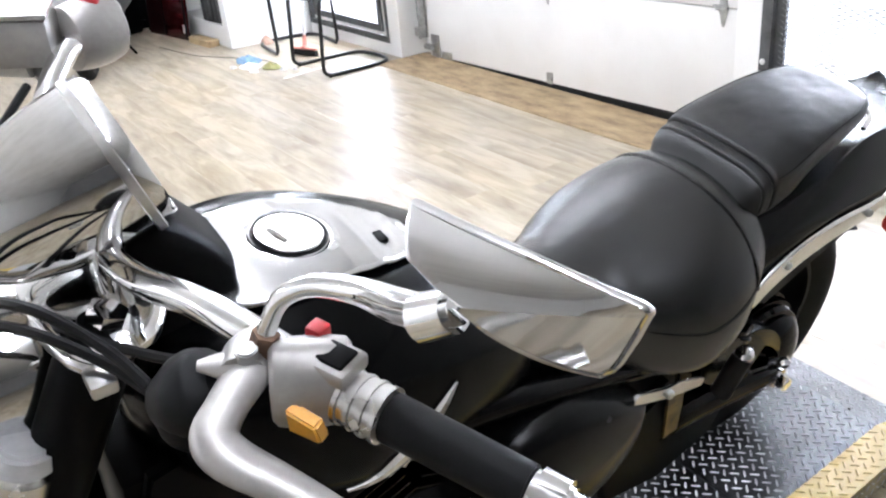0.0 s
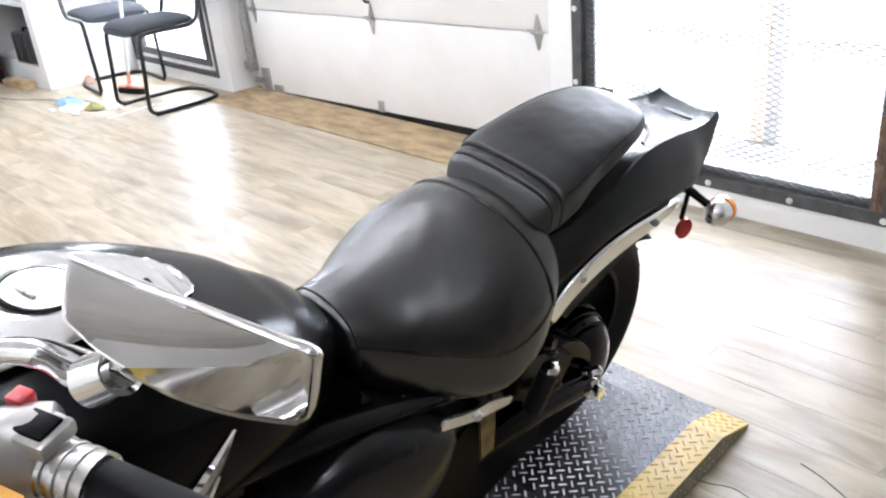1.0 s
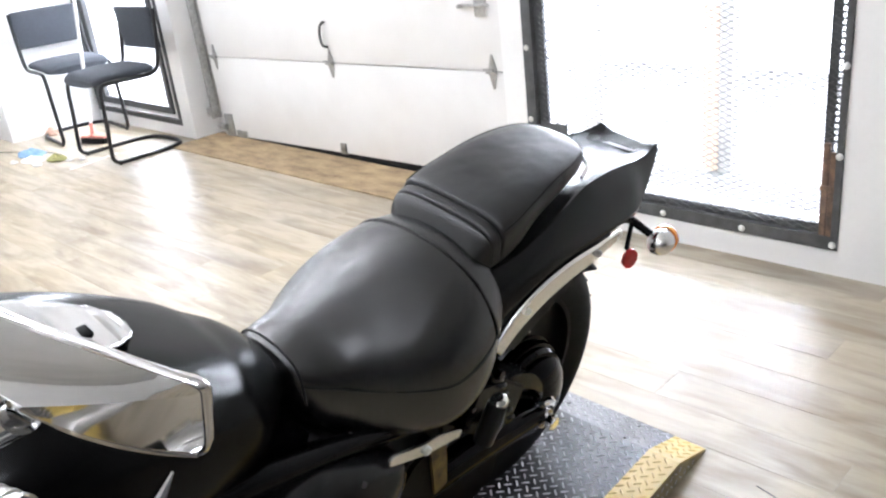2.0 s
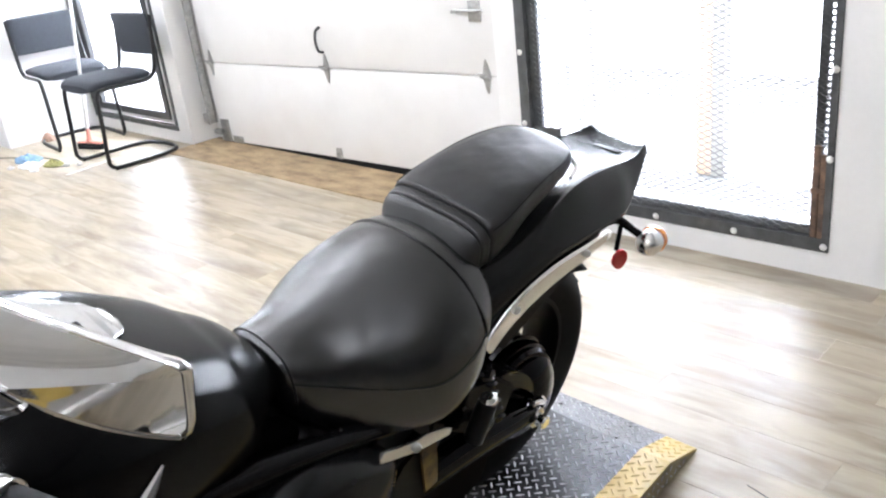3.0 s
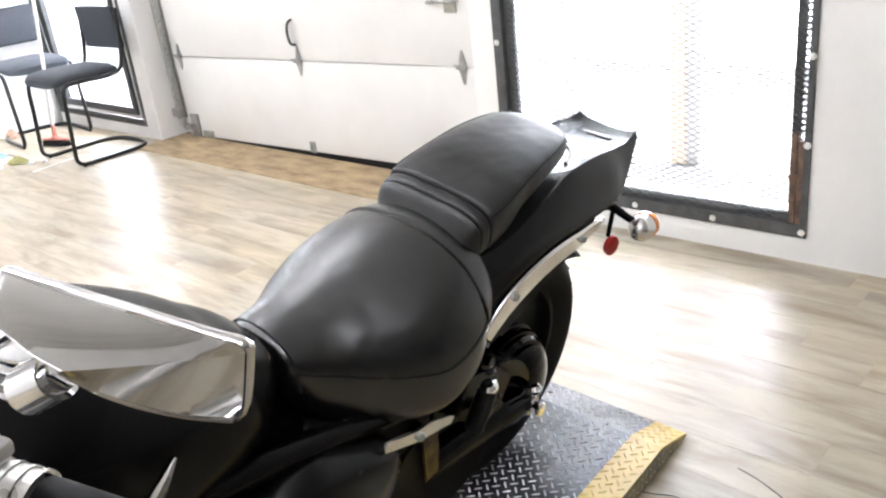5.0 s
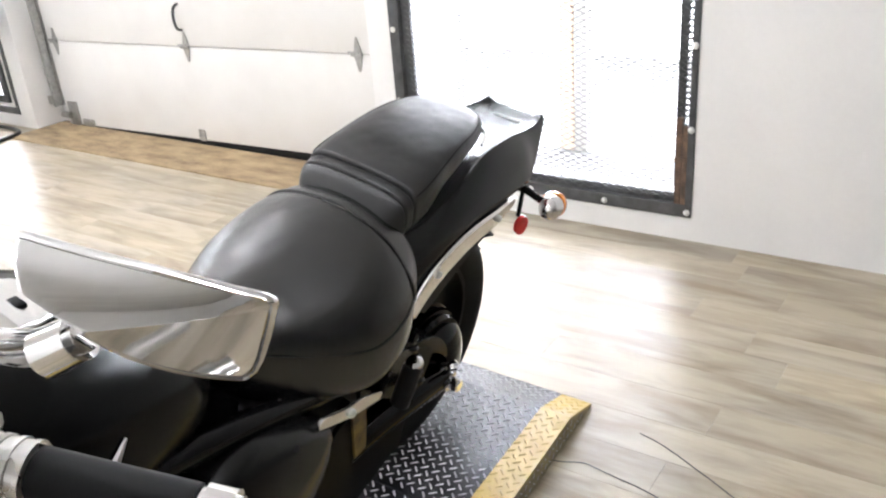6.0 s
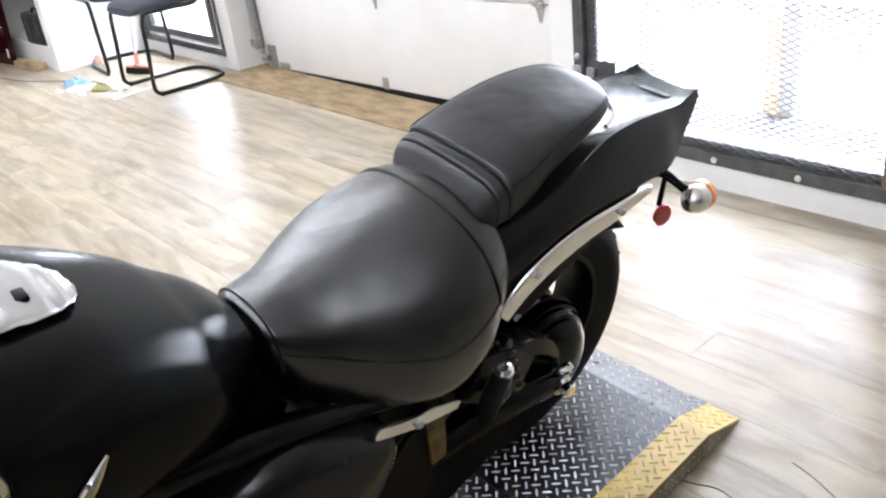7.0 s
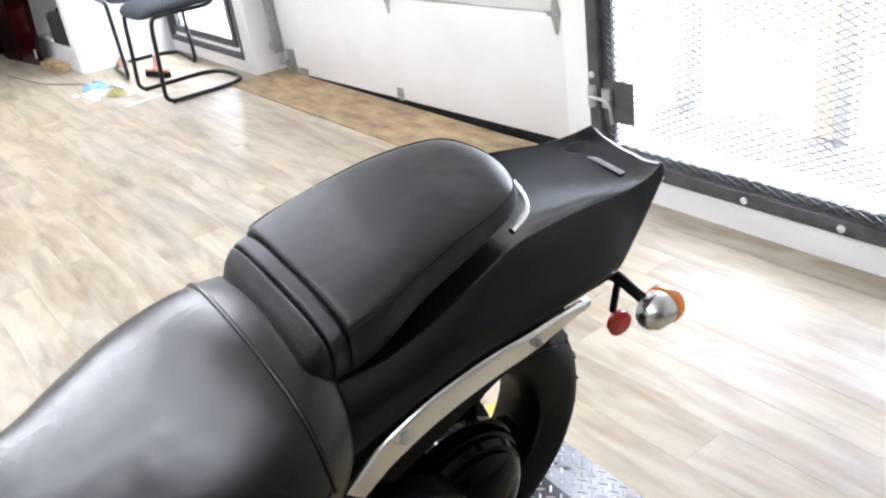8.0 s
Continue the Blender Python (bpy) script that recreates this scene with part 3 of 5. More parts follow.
def lift():
    d = thing("motorcycle_lift", "low black tread-plate lift platform with worn yellow edge stripes", "lift platform")
    z, e = PLAT_Z, 0.004
    yl, yr = PY0 + 0.093, PY1 - 0.093
    part("deck", box((PX0, yl, z - e), (1.633, yr, z)), M_PLATE, d, "black tread plate", False)
    part("deck", box((1.638, yl, z - e), (PX1, yr, z)), M_PLATE, d, "black tread plate", False)
    def end_slope(y0, y1, mat, label):
        bm = bmesh.new()
        vs = [bm.verts.new(p) for p in ((PX1, y0, z), (PX2, y0, 0.012), (PX2, y1, 0.012), (PX1, y1, z), (PX1, y0, z - e), (PX2, y0, 0.004), (PX2, y1, 0.004), (PX1, y1, z - e))]
        for f in ((0, 1, 2, 3), (7, 6, 5, 4), (0, 4, 5, 1), (1, 5, 6, 2), (2, 6, 7, 3), (3, 7, 4, 0)):
            bm.faces.new([vs[k] for k in f])
        part("end_slope", bm, mat, d, label, False)
    # the slope's pale colour stands in for glare from the window
    end_slope(yl, yr, M_SLOPE, "sloped tread-plate end, coloured paler for window glare")
    for y0, y1 in ((PY0, yl), (yr, PY1)):
        part("edge_stripe", box((PX0, y0, z - e), (PX1, y1, z)), M_YELLOW, d, "worn yellow edge stripe", False)
        end_slope(y0, y1, M_YELLOW, "worn yellow sloped corner")
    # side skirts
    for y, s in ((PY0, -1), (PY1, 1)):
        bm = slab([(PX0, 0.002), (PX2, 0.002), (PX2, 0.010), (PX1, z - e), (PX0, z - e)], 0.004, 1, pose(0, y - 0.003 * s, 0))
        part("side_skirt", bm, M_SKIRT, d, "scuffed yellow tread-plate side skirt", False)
    part("underframe", box((PX0 + 0.02, PY0 + 0.03, 0.003), (PX1 - 0.05, PY1 - 0.03, z - 0.012)), M_IRON, d, "", False)
    # raised treads
    p = 0.0240
    dark, yell = bmesh.new(), bmesh.new()
    for i in range(-200, 200):
        for j in range(-200, 200):
            x = 1.2 + (i + j) * p / math.sqrt(2)
            y = 1.28 + (i - j) * p / math.sqrt(2)
            if not (PX0 + 0.012 < x < PX2 - 0.01 and PY0 + 0.008 < y < PY1 - 0.008):
                continue
            if abs(x - PX1) < 0.009 or abs(x - 1.6355) < 0.01:
                continue
            a = math.pi / 4 if (i + j) % 2 else -math.pi / 4
            sl = -(z - 0.012) / (PX2 - PX1) if x > PX1 else 0.0
            zz = z + (x - PX1) * sl if x > PX1 else z
            lug_mesh(yell if (y < yl or y > yr) else dark, x, y, zz, a, sl)
    for k in range(int((PX2 - PX0) / p)):
        x = PX0 + 0.02 + k * p
        top = z if x < PX1 else z - (x - PX1) * (z - 0.012) / (PX2 - PX1)
        for q in (0.018, 0.042):
            if q < top - 0.012:
                a = 0.7 if (k + (q > 0.03)) % 2 else -0.7
                ca, sa = math.cos(a) * 0.010, math.sin(a) * 0.010
                o = [dark.verts.new((x + u * ca - v * sa * 0.28, PY0 - 0.0005 - h, q + u * sa + v * ca * 0.28)) for u, v, h in
                     ((-1, 0, 0), (0, -1, 0.0), (1, 0, 0), (0, 1, 0.0), (-0.5, 0, 0.0016), (0.5, 0, 0.0016))]
                for f in ((0, 1, 4), (1, 5, 4), (1, 2, 5), (2, 3, 5), (3, 4, 5), (3, 0, 4)):
                    dark.faces.new([o[m] for m in f])
    tagged(part("treads", dark, M_TREAD, d, "raised treads", False), kind="stuff")
    tagged(part("yellow_treads", yell, M_YELLOW, d, "yellow-painted raised treads", False), kind="stuff")
    # the platform sits a little askew, its end splayed
    for ob in d.children:
        for v in ob.data.vertices:
            x, y = v.co.x, v.co.y
            v.co.x, v.co.y = x + 0.05 * (y - 0.92), y + 0.055 * (x - 2.11)
    return d


lift()

# ---- the motorcycle (its own axes: x ahead, y to its left, z up), leaning on its side stand on the lift ----
BIKE = pose(1.774, 1.290, PLAT_Z - 0.001, 0, 0, 179.93) @ pose(0, 0, 0, -13.07, 0, 0)
bike = thing("motorcycle", "gloss black cruiser motorcycle with chrome trim, leaning on its side stand", "motorcycle", BIKE)


def thicken_bm(arc, hw):
    """A rounded mudguard along an arc of (x, z)."""
    rings = []
    for x, z in arc:
        rings.append([(x, y, z - 0.03 * (abs(y) / hw) ** 2.5 - d) for y, d in [(v, 0.0) for v in np.linspace(-hw, hw, 9)] + [(v, 0.005) for v in np.linspace(hw, -hw, 9)]])
    return skin(rings)


def loft_path(points, r):
    return tube(points, r, 5, 14)


# bronze tone painted for the lift's yellow stripe mirrored in gloss black
M_STRIPE_GLINT = material("stripe_reflection_bronze", (0.16, 0.10, 0.02), 0.4, 0.4, second=(0.03, 0.02, 0.01), scale=35)
M_GOLD = material("gold_tone", (0.55, 0.36, 0.1), 0.4, 0.4, scale=60)


def mirrored(fn):
    for s in (1, -1):
        fn(s)


def wheel(parent, x, r, hw, rim_r, name, disc_side, hubw, y=0.0, zc=None):
    g = r - rim_r
    prof = spline([(-hw * 0.75, rim_r), (-hw, rim_r + g * 0.4), (-hw * 0.88, rim_r + g * 0.68), (-hw * 0.5, rim_r + g * 0.92), (0, r), (hw * 0.5, rim_r + g * 0.92),
                   (hw * 0.88, rim_r + g * 0.68), (hw, rim_r + g * 0.4), (hw * 0.75, rim_r)], 4)
    m = pose(x, y, r if zc is None else zc)
    w = part(name, torus_lathe([tuple(p) for p in prof], 72, m), M_TYRE, parent, "black tyre with cut tread grooves")
    rim = [(-hw * 0.74, rim_r + 0.004), (-hw * 0.74, rim_r - 0.012), (-hw * 0.45, rim_r - 0.022), (hw * 0.45, rim_r - 0.022), (hw * 0.74, rim_r - 0.012), (hw * 0.74, rim_r + 0.004)]
    part("rim", torus_lathe(rim, 64, m), M_SATIN, w, "black cast rim")
    part("hub", lathe([(-hubw, 0.03), (-hubw, 0.05), (-0.03, 0.06), (0.03, 0.06), (hubw, 0.05), (hubw, 0.03)], m, 32), M_ENGINE, w)
    for k in range(5):
        a = 2 * math.pi * k / 5 + 0.3
        bm = box((0.04, -0.024, -0.02), (rim_r - 0.01, 0.024, 0.02), 0.008, m @ Matrix.Rotation(a, 4, "Y"))
        part("spoke", bm, M_ENGINE, w)
    part("brake_disc", torus_lathe([(disc_side * (hubw + 0.005) - 0.003, 0.085), (disc_side * (hubw + 0.005) + 0.003, 0.085), (disc_side * (hubw + 0.005) + 0.003, 0.14), (disc_side * (hubw + 0.005) - 0.003, 0.14)], 48, m), M_STEEL, w, "steel brake disc")
    # tread grooves across the shoulders
    cuts = bmesh.new()
    for k in range(30):
        for s in (1, -1):
            a0 = 2 * math.pi * (k + 0.25 * (s > 0)) / 30
            pts = [Matrix.Rotation(a0 + 0.05 * t, 4, "Y") @ Vector((r * q + 0.0008, s * hw * yy, 0)) for t, yy, q in ((0, 0.15, 0.996), (1, 0.5, 1 - 0.08 * g / r), (2, 0.72, 1 - 0.19 * g / r))]
            for p, q in zip(pts, pts[1:]):
                add_rod(cuts, m @ p, m @ q, 0.0032, n=5)
    tagged(part("grooves", cuts, M_PIPING, w), kind="stuff")
    return w


rear_wheel = wheel(bike, -0.028, 0.333, 0.076, 0.228, "rear_tyre", -1, 0.07, -0.03, 0.331)
front_wheel = wheel(bike, 1.665, 0.31, 0.06, 0.23, "front_tyre", 1, 0.05)

# rider's seat
SEAT = [(0.652, 0.054, 0.718, 0.78, 0.45, 2.4, 2.4), (0.645, 0.078, 0.68, 0.79, 0.42, 2.6, 2.6), (0.615, 0.109, 0.633, 0.795, 0.36, 2.3, 3.0),
        (0.56, 0.141, 0.599, 0.8, 0.28, 2.2, 3.0), (0.49, 0.19, 0.589, 0.814, 0.24, 2.15, 3.0), (0.41, 0.222, 0.586, 0.836, 0.24, 2.15, 3.0),
        (0.33, 0.217, 0.604, 0.857, 0.28, 2.15, 3.0), (0.27, 0.19, 0.638, 0.862, 0.34, 2.2, 2.6), (0.235, 0.159, 0.682, 0.853, 0.4, 2.2, 2.4),
        (0.222, 0.106, 0.716, 0.828, 0.5, 2.2, 2.2)]
seat = part("rider_seat", loft(SEAT, 6, 44), M_LEATHER, bike, "black leather-look rider seat, lightly creased")


def on_section(rows, x, a):
    """The point of a lofted skin at x and angle a (0 left, 90 top)."""
    d = spline(rows, 12)
    k = int(np.argmin(np.abs(d[:, 0] - x)))
    _, hw, zb, zt, wide, nt, nb = d[k]
    zw = zb + wide * (zt - zb)
    c, s = math.cos(radians(a)), math.sin(radians(a))
    e = 2 / (nt if s > 0 else nb)
    return Vector((x, hw * math.copysign(abs(c) ** e, c), zw + (zt - zw) * abs(s) ** e if s > 0 else zw - (zw - zb) * abs(s) ** e))


def seam(rows, stations, r=0.0022, lift=0.0006):
    pts = []
    for x, a in stations:
        p = on_section(rows, x, a)
        c = Vector((x, 0, 0.72))
        pts.append(p + (p - c).normalized() * lift)
    return tube(pts, r, 5, 6)


for s in (1, -1):
    def turn_angle(a):
        return a if s > 0 else 180 - a
    flank_line = [(0.640, 18), (0.625, 24), (0.587, 27), (0.536, 24), (0.475, 20), (0.417, 16), (0.36, 14), (0.32, 12), (0.285, 10)]
    part("flank_seam", seam(SEAT, [(x, turn_angle(a)) for x, a in flank_line], 0.0015, 0.0009), M_PIPING, seat)
part("rear_seam", seam(SEAT, [(0.286, 8), (0.290, 25), (0.294, 48), (0.299, 70), (0.301, 90), (0.299, 110), (0.294, 132), (0.290, 155), (0.286, 172)], 0.0034, 0.0004), M_LEATHER, seat, "raised stitched welt")
part("nose_seam", seam(SEAT, [(0.636, 0), (0.637, 25), (0.637, 55), (0.637, 90), (0.637, 125), (0.637, 155), (0.636, 180)], 0.002), M_PIPING, seat)

# pillion seat: front roll, strap and pad
PILLION = [(0.268, 0.081, 0.806, 0.835, 0.5, 2.6, 2.6), (0.264, 0.103, 0.796, 0.855, 0.5, 3.0, 3.0), (0.253, 0.118, 0.79, 0.876, 0.5, 3.2, 3.2),
        (0.242, 0.125, 0.79, 0.888, 0.5, 3.3, 3.4), (0.2375, 0.1265, 0.791, 0.889, 0.5, 3.4, 3.4), (0.2355, 0.1225, 0.791, 0.884, 0.5, 3.4, 3.4),
        (0.233, 0.1275, 0.792, 0.893, 0.5, 3.4, 3.4), (0.224, 0.1285, 0.794, 0.897, 0.5, 3.4, 3.4), (0.2145, 0.129, 0.796, 0.899, 0.5, 3.4, 3.4),
        (0.212, 0.1255, 0.797, 0.894, 0.5, 3.4, 3.4), (0.2095, 0.13, 0.798, 0.904, 0.5, 3.6, 3.6), (0.2, 0.1315, 0.8, 0.909, 0.5, 3.8, 3.6),
        (0.16, 0.132, 0.818, 0.919, 0.5, 3.8, 3.6), (0.1, 0.122, 0.85, 0.934, 0.5, 4.0, 4.0), (0.02, 0.114, 0.88, 0.945, 0.5, 4.0, 4.0),
        (-0.05, 0.101, 0.897, 0.95, 0.5, 3.6, 3.6), (-0.085, 0.084, 0.907, 0.951, 0.5, 3.0, 3.0), (-0.105, 0.052, 0.914, 0.947, 0.5, 2.5, 2.5),
        (-0.112, 0.023, 0.924, 0.939, 0.5, 2.3, 2.3)]
pillion = part("pillion_seat", loft(PILLION, 6, 44), M_LEATHER_B, bike, "black leather-look pillion seat with a cross strap")
for x in (0.2358, 0.2122):
    part("seam", seam(PILLION, [(x, a) for a in (-12, 5, 20, 45, 70, 90, 110, 135, 160, 175, 192)], 0.0016, 0.0002), M_PIPING, pillion)
part("edge_piping", seam(PILLION, [(0.205, 22), (0.165, 22), (0.05, 22), (-0.03, 24), (-0.085, 30), (-0.108, 50), (-0.111, 90), (-0.108, 130), (-0.085, 150), (-0.03, 156), (0.05, 158), (0.165, 158), (0.205, 158)], 0.0016), M_PIPING, pillion)

# tail section: a shell with a dished top, flicked corners and flared flanks
TAIL = [(0.255, 0.800, 0.110, 0.800, 0.150, 0.765, 0.166, 0.720), (0.16, 0.815, 0.128, 0.812, 0.158, 0.790, 0.170, 0.755), (0.05, 0.842, 0.128, 0.842, 0.156, 0.812, 0.169, 0.778),
        (-0.06, 0.856, 0.116, 0.872, 0.150, 0.822, 0.167, 0.780), (-0.15, 0.846, 0.107, 0.872, 0.144, 0.822, 0.162, 0.776), (-0.23, 0.840, 0.099, 0.862, 0.134, 0.822, 0.154, 0.774),
        (-0.30, 0.839, 0.092, 0.851, 0.112, 0.824, 0.128, 0.796), (-0.36, 0.843, 0.085, 0.850, 0.095, 0.836, 0.103, 0.822), (-0.405, 0.848, 0.076, 0.859, 0.081, 0.852, 0.084, 0.846)]


def tail_shell():
    rings = []
    for x, zc, ye, ze, ym, zm, yl, zl in spline(TAIL, 5):
        half = spline([(0, zc), (ye * 0.55, zc * 0.82 + ze * 0.18), (ye * 0.9, zc * 0.2 + ze * 0.8), (ye, ze), (ym, zm), (yl, zl)], 4)
        rings.append([(x, y, z) for y, z in half[::-1]] + [(x, -y, z) for y, z in half[1:]])
    bm = bmesh.new()
    vs = [[bm.verts.new(p) for p in r] for r in rings]
    for a, b in zip(vs, vs[1:]):
        for k in range(len(a) - 1):
            bm.faces.new((a[k], a[k + 1], b[k + 1], b[k]))
    return bm


tail = thicken(part("tail_section", tail_shell(), M_TAILPAINT, bike, "gloss black painted tail section"), 0.006, -1)


part("tail_light", slab([(-0.07, 0.0), (0.07, 0.0), (0.065, 0.05), (0.045, 0.06), (-0.045, 0.06), (-0.065, 0.05)], 0.03, 0, pose(-0.335, 0, 0.77), 0.006), M_REFLECTOR, tail, "red tail lamp")
# chrome grab rail just showing behind the pillion pad
part("grab_rail", tube([(-0.06, 0.104, 0.897), (-0.100, 0.088, 0.903), (-0.117, 0.055, 0.912), (-0.124, 0, 0.917), (-0.117, -0.055, 0.912), (-0.100, -0.088, 0.903), (-0.06, -0.104, 0.897)], 0.005, 5, 10), M_CHROME, bike, "chrome rail behind the pillion pad")
part("decal", slab([(-0.045, -0.006), (0.045, -0.006), (0.045, 0.006), (-0.045, 0.006)], 0.0012, 2, pose(-0.350, 0.0, 0.8432, 0, -3, 90)), M_DULL, tail, "small grey plate on the tail")

# rear mudguard round the tyre
mud = bmesh.new()
arc = [(-0.028 + 0.362 * math.cos(a), 0.331 + 0.362 * math.sin(a)) for a in np.linspace(radians(50), radians(112), 20)]
grid = [[mud.verts.new((x, y, z - 0.03 * (abs(y) / 0.118) ** 3)) for y in np.linspace(-0.118, 0.118, 13)] for x, z in arc]
for a, b in zip(grid, grid[1:]):
    for k in range(12):
        mud.faces.new((a[k], a[k + 1], b[k + 1], b[k]))
thicken(part("rear_mudguard", mud, M_SATIN, bike, "black inner mudguard"), 0.005)


def strut(s):
    top = [(-0.190, 0.743), (-0.12, 0.761), (-0.06, 0.769), (0.02, 0.770), (0.1, 0.760), (0.16, 0.742), (0.21, 0.716), (0.262, 0.672)]
    low = [(0.236, 0.640), (0.19, 0.673), (0.145, 0.694), (0.10, 0.709), (0.03, 0.724), (-0.06, 0.732), (-0.12, 0.731), (-0.190, 0.728)]
    ol = [tuple(p) for p in spline(top, 3)] + [tuple(p) for p in spline(low, 3)]
    bm = slab(ol, 0.014, 1, pose(0, s * 0.168, 0))
    for v in bm.verts:
        v.co.y -= s * 0.17 * max(0.0, -0.05 - v.co.x)
    st = part("fender_strut", bm, M_BRIGHT, bike, "polished chrome fender strut")
    md = st.modifiers.new("round", "BEVEL")
    md.width, md.segments, md.limit_method = 0.0055, 3, "ANGLE"
    for x, z in ((-0.056, 0.751), (0.170, 0.716)):
        part("bolt", lathe([(-0.004, 0.008), (0.004, 0.008), (0.007, 0.005)], pose(x, s * 0.174, z, 0, 0, 0 if s > 0 else 180), 12), M_STEEL, st)
    part("strut_backing", slab([(x, z + 0.012) for x, z in ol[:22] if x > -0.13] + [(0.18, 0.62), (0.0, 0.70), (-0.10, 0.735)], 0.006, 1, pose(0, s * 0.158, 0)), M_SATIN, st)


mirrored(strut)


def signal(s):
    st = part("indicator", tube([(-0.235, s * 0.10, 0.727), (-0.275, s * 0.112, 0.722), (-0.290, s * 0.15, 0.704), (-0.297, s * 0.172, 0.694)], [0.013, 0.011, 0.009, 0.010], 5, 12), M_ENGINE, bike, "chrome bullet indicator with amber lens")
    prof = [(-0.034, 0.002), (-0.033, 0.010), (-0.026, 0.020), (-0.012, 0.0275), (0.006, 0.030), (0.026, 0.0295), (0.030, 0.0285)]
    m = pose(-0.301, s * 0.188, 0.684, 0, 0, 90) @ pose(0, 0, 0, 0, 0, 8 * s)
    part("body", lathe([(tuple(p)) for p in prof], m, 28), M_BRIGHT, st, "bright satin chrome body")
    part("lens", lathe([(0.018, 0.0318), (0.031, 0.0322), (0.040, 0.0275), (0.046, 0.016), (0.048, 0.002)], m, 28), M_AMBER, st, "amber lens")
    br = part("reflector_bracket", box((-0.300, s * 0.112 - 0.005, 0.632), (-0.290, s * 0.112 + 0.005, 0.712), 0.003), M_SATIN, st, "black bracket")
    part("reflector", lathe([(-0.004, 0.021), (0.004, 0.021), (0.006, 0.017)], pose(-0.312, s * 0.116, 0.602, 0, 0, -22 if s > 0 else 202) @ Matrix.Diagonal((0.95, 1, 1.25, 1)), 24), M_REFLECTOR, st, "oval red reflector")
    part("marker", lathe([(-0.004, 0.014), (0.006, 0.014), (0.010, 0.008)], pose(-0.262, s * 0.118, 0.748, 0, 0, 20), 16), M_REFLECTOR, st, "small red lamp")


mirrored(signal)

# ribbed drive pulley on the axle, swingarm and axle hardware
for s in (1, -1):
    axle = pose(-0.030, 0, 0.316)
    sw = part("swingarm", tube([(0.60, s * 0.118, 0.37), (0.42, s * 0.122, 0.372), (0.25, s * 0.124, 0.366), (0.10, s * 0.128, 0.348), (0.02, s * 0.130, 0.332), (-0.03, s * 0.130, 0.322)], [0.036, 0.040, 0.040, 0.036, 0.030, 0.018], 5, 14), M_GLOSS, bike, "black swingarm reaching back to the axle")
    prof = [(0.015, 0.10), (0.02, 0.134), (0.034, 0.138), (0.038, 0.127), (0.045, 0.133), (0.057, 0.130), (0.061, 0.119), (0.068, 0.124), (0.079, 0.118), (0.083, 0.106), (0.090, 0.110),
            (0.102, 0.099), (0.112, 0.084), (0.122, 0.064), (0.130, 0.044), (0.136, 0.01)]
    part("drive_pulley" if s > 0 else "brake_hub", lathe([(s * y, r) for y, r in prof] if s > 0 else [(s * y, r) for y, r in prof][::-1], axle, 56), M_GLOSS, sw, "black ribbed drive pulley with a domed cover")
    part("axle_nut", rod((0.008, s * 0.150, 0.324), (0.008, s * 0.182, 0.324), 0.017, n=6, bevel=0.003), M_CHROME, sw, "chrome axle nut")
    part("axle_washer", rod((0.008, s * 0.124, 0.324), (0.008, s * 0.158, 0.324), 0.025, n=24, bevel=0.002), M_ALU, sw)
    part("axle_adjuster", rod((0.050, s * 0.166, 0.398), (-0.012, s * 0.150, 0.360), 0.0075, n=10, bevel=0.001), M_CHROME, sw, "chrome adjuster bolt")
    part("adjuster_nut", rod((0.006, s * 0.155, 0.371), (-0.006, s * 0.152, 0.363), 0.014, n=6, bevel=0.001), M_CHROME, sw)
    part("lower_guard", slab([(0.50, 0.42), (0.30, 0.44), (0.10, 0.40), (0.12, 0.30), (0.14, 0.20), (0.30, 0.14), (0.52, 0.18)], 0.012, 1, pose(0, s * 0.112, 0), 0.004), M_SATIN, sw, "black lower guard beside the wheel")
guard = spline([(0.36, 0.52), (0.24, 0.53), (0.13, 0.515), (0.06, 0.475), (0.02, 0.42)], 5)
part("belt_guard", slab([tuple(p) for p in guard] + [(p[0] - 0.012, p[1] - 0.05) for p in guard[::-1]], 0.05, 1, pose(0, 0.118, 0), 0.004), M_ENGINE, bike, "black belt guard")
for s in (1, -1):
    sh = part("shock_absorber", rod((0.235, s * 0.150, 0.60), (0.16, s * 0.146, 0.42), 0.021, n=18, bevel=0.004), M_ENGINE, bike, "black shock absorber")
    for k in range(6):
        c = Vector((0.228, s * 0.150, 0.585)).lerp(Vector((0.168, s * 0.146, 0.44)), k / 5)
        part("coil", torus_lathe([(-0.005, 0.023), (0, 0.028), (0.005, 0.023)], 22, Matrix.Translation(c) @ pose(0, 0, 0, 90, 0, 0) @ pose(0, 0, 0, 0, 0, 22)), M_ENGINE, sh)
    part("shock_bolt", rod((0.235, s * 0.16, 0.60), (0.235, s * 0.182, 0.60), 0.009, n=6), M_ENGINE, sh)
    peg = part("passenger_peg", rod((0.266, s * 0.203, 0.566), (0.297, s * 0.198, 0.475), 0.0195, n=20, bevel=0.004), M_RUBBER, bike, "black folded passenger footpeg")
    part("peg_end", lathe([(-0.003, 0.018), (0.004, 0.017), (0.010, 0.010)], pose(0.2655, s * 0.203, 0.568, 90, 0, 0) @ pose(0, 0, 0, 0, 0, -18), 18), M_CHROME, peg, "chrome peg end")
    part("peg_mount", tube([(0.20, s * 0.15, 0.47), (0.23, s * 0.185, 0.475), (0.294, s * 0.198, 0.484)], 0.010, 5, 10), M_ENGINE, peg)
    part("peg_bracket", slab([(0.34, 0.60), (0.20, 0.56), (0.13, 0.50), (0.16, 0.44), (0.24, 0.43), (0.33, 0.50)], 0.02, 1, pose(0, s * 0.158, 0), 0.004), M_ENGINE, peg)

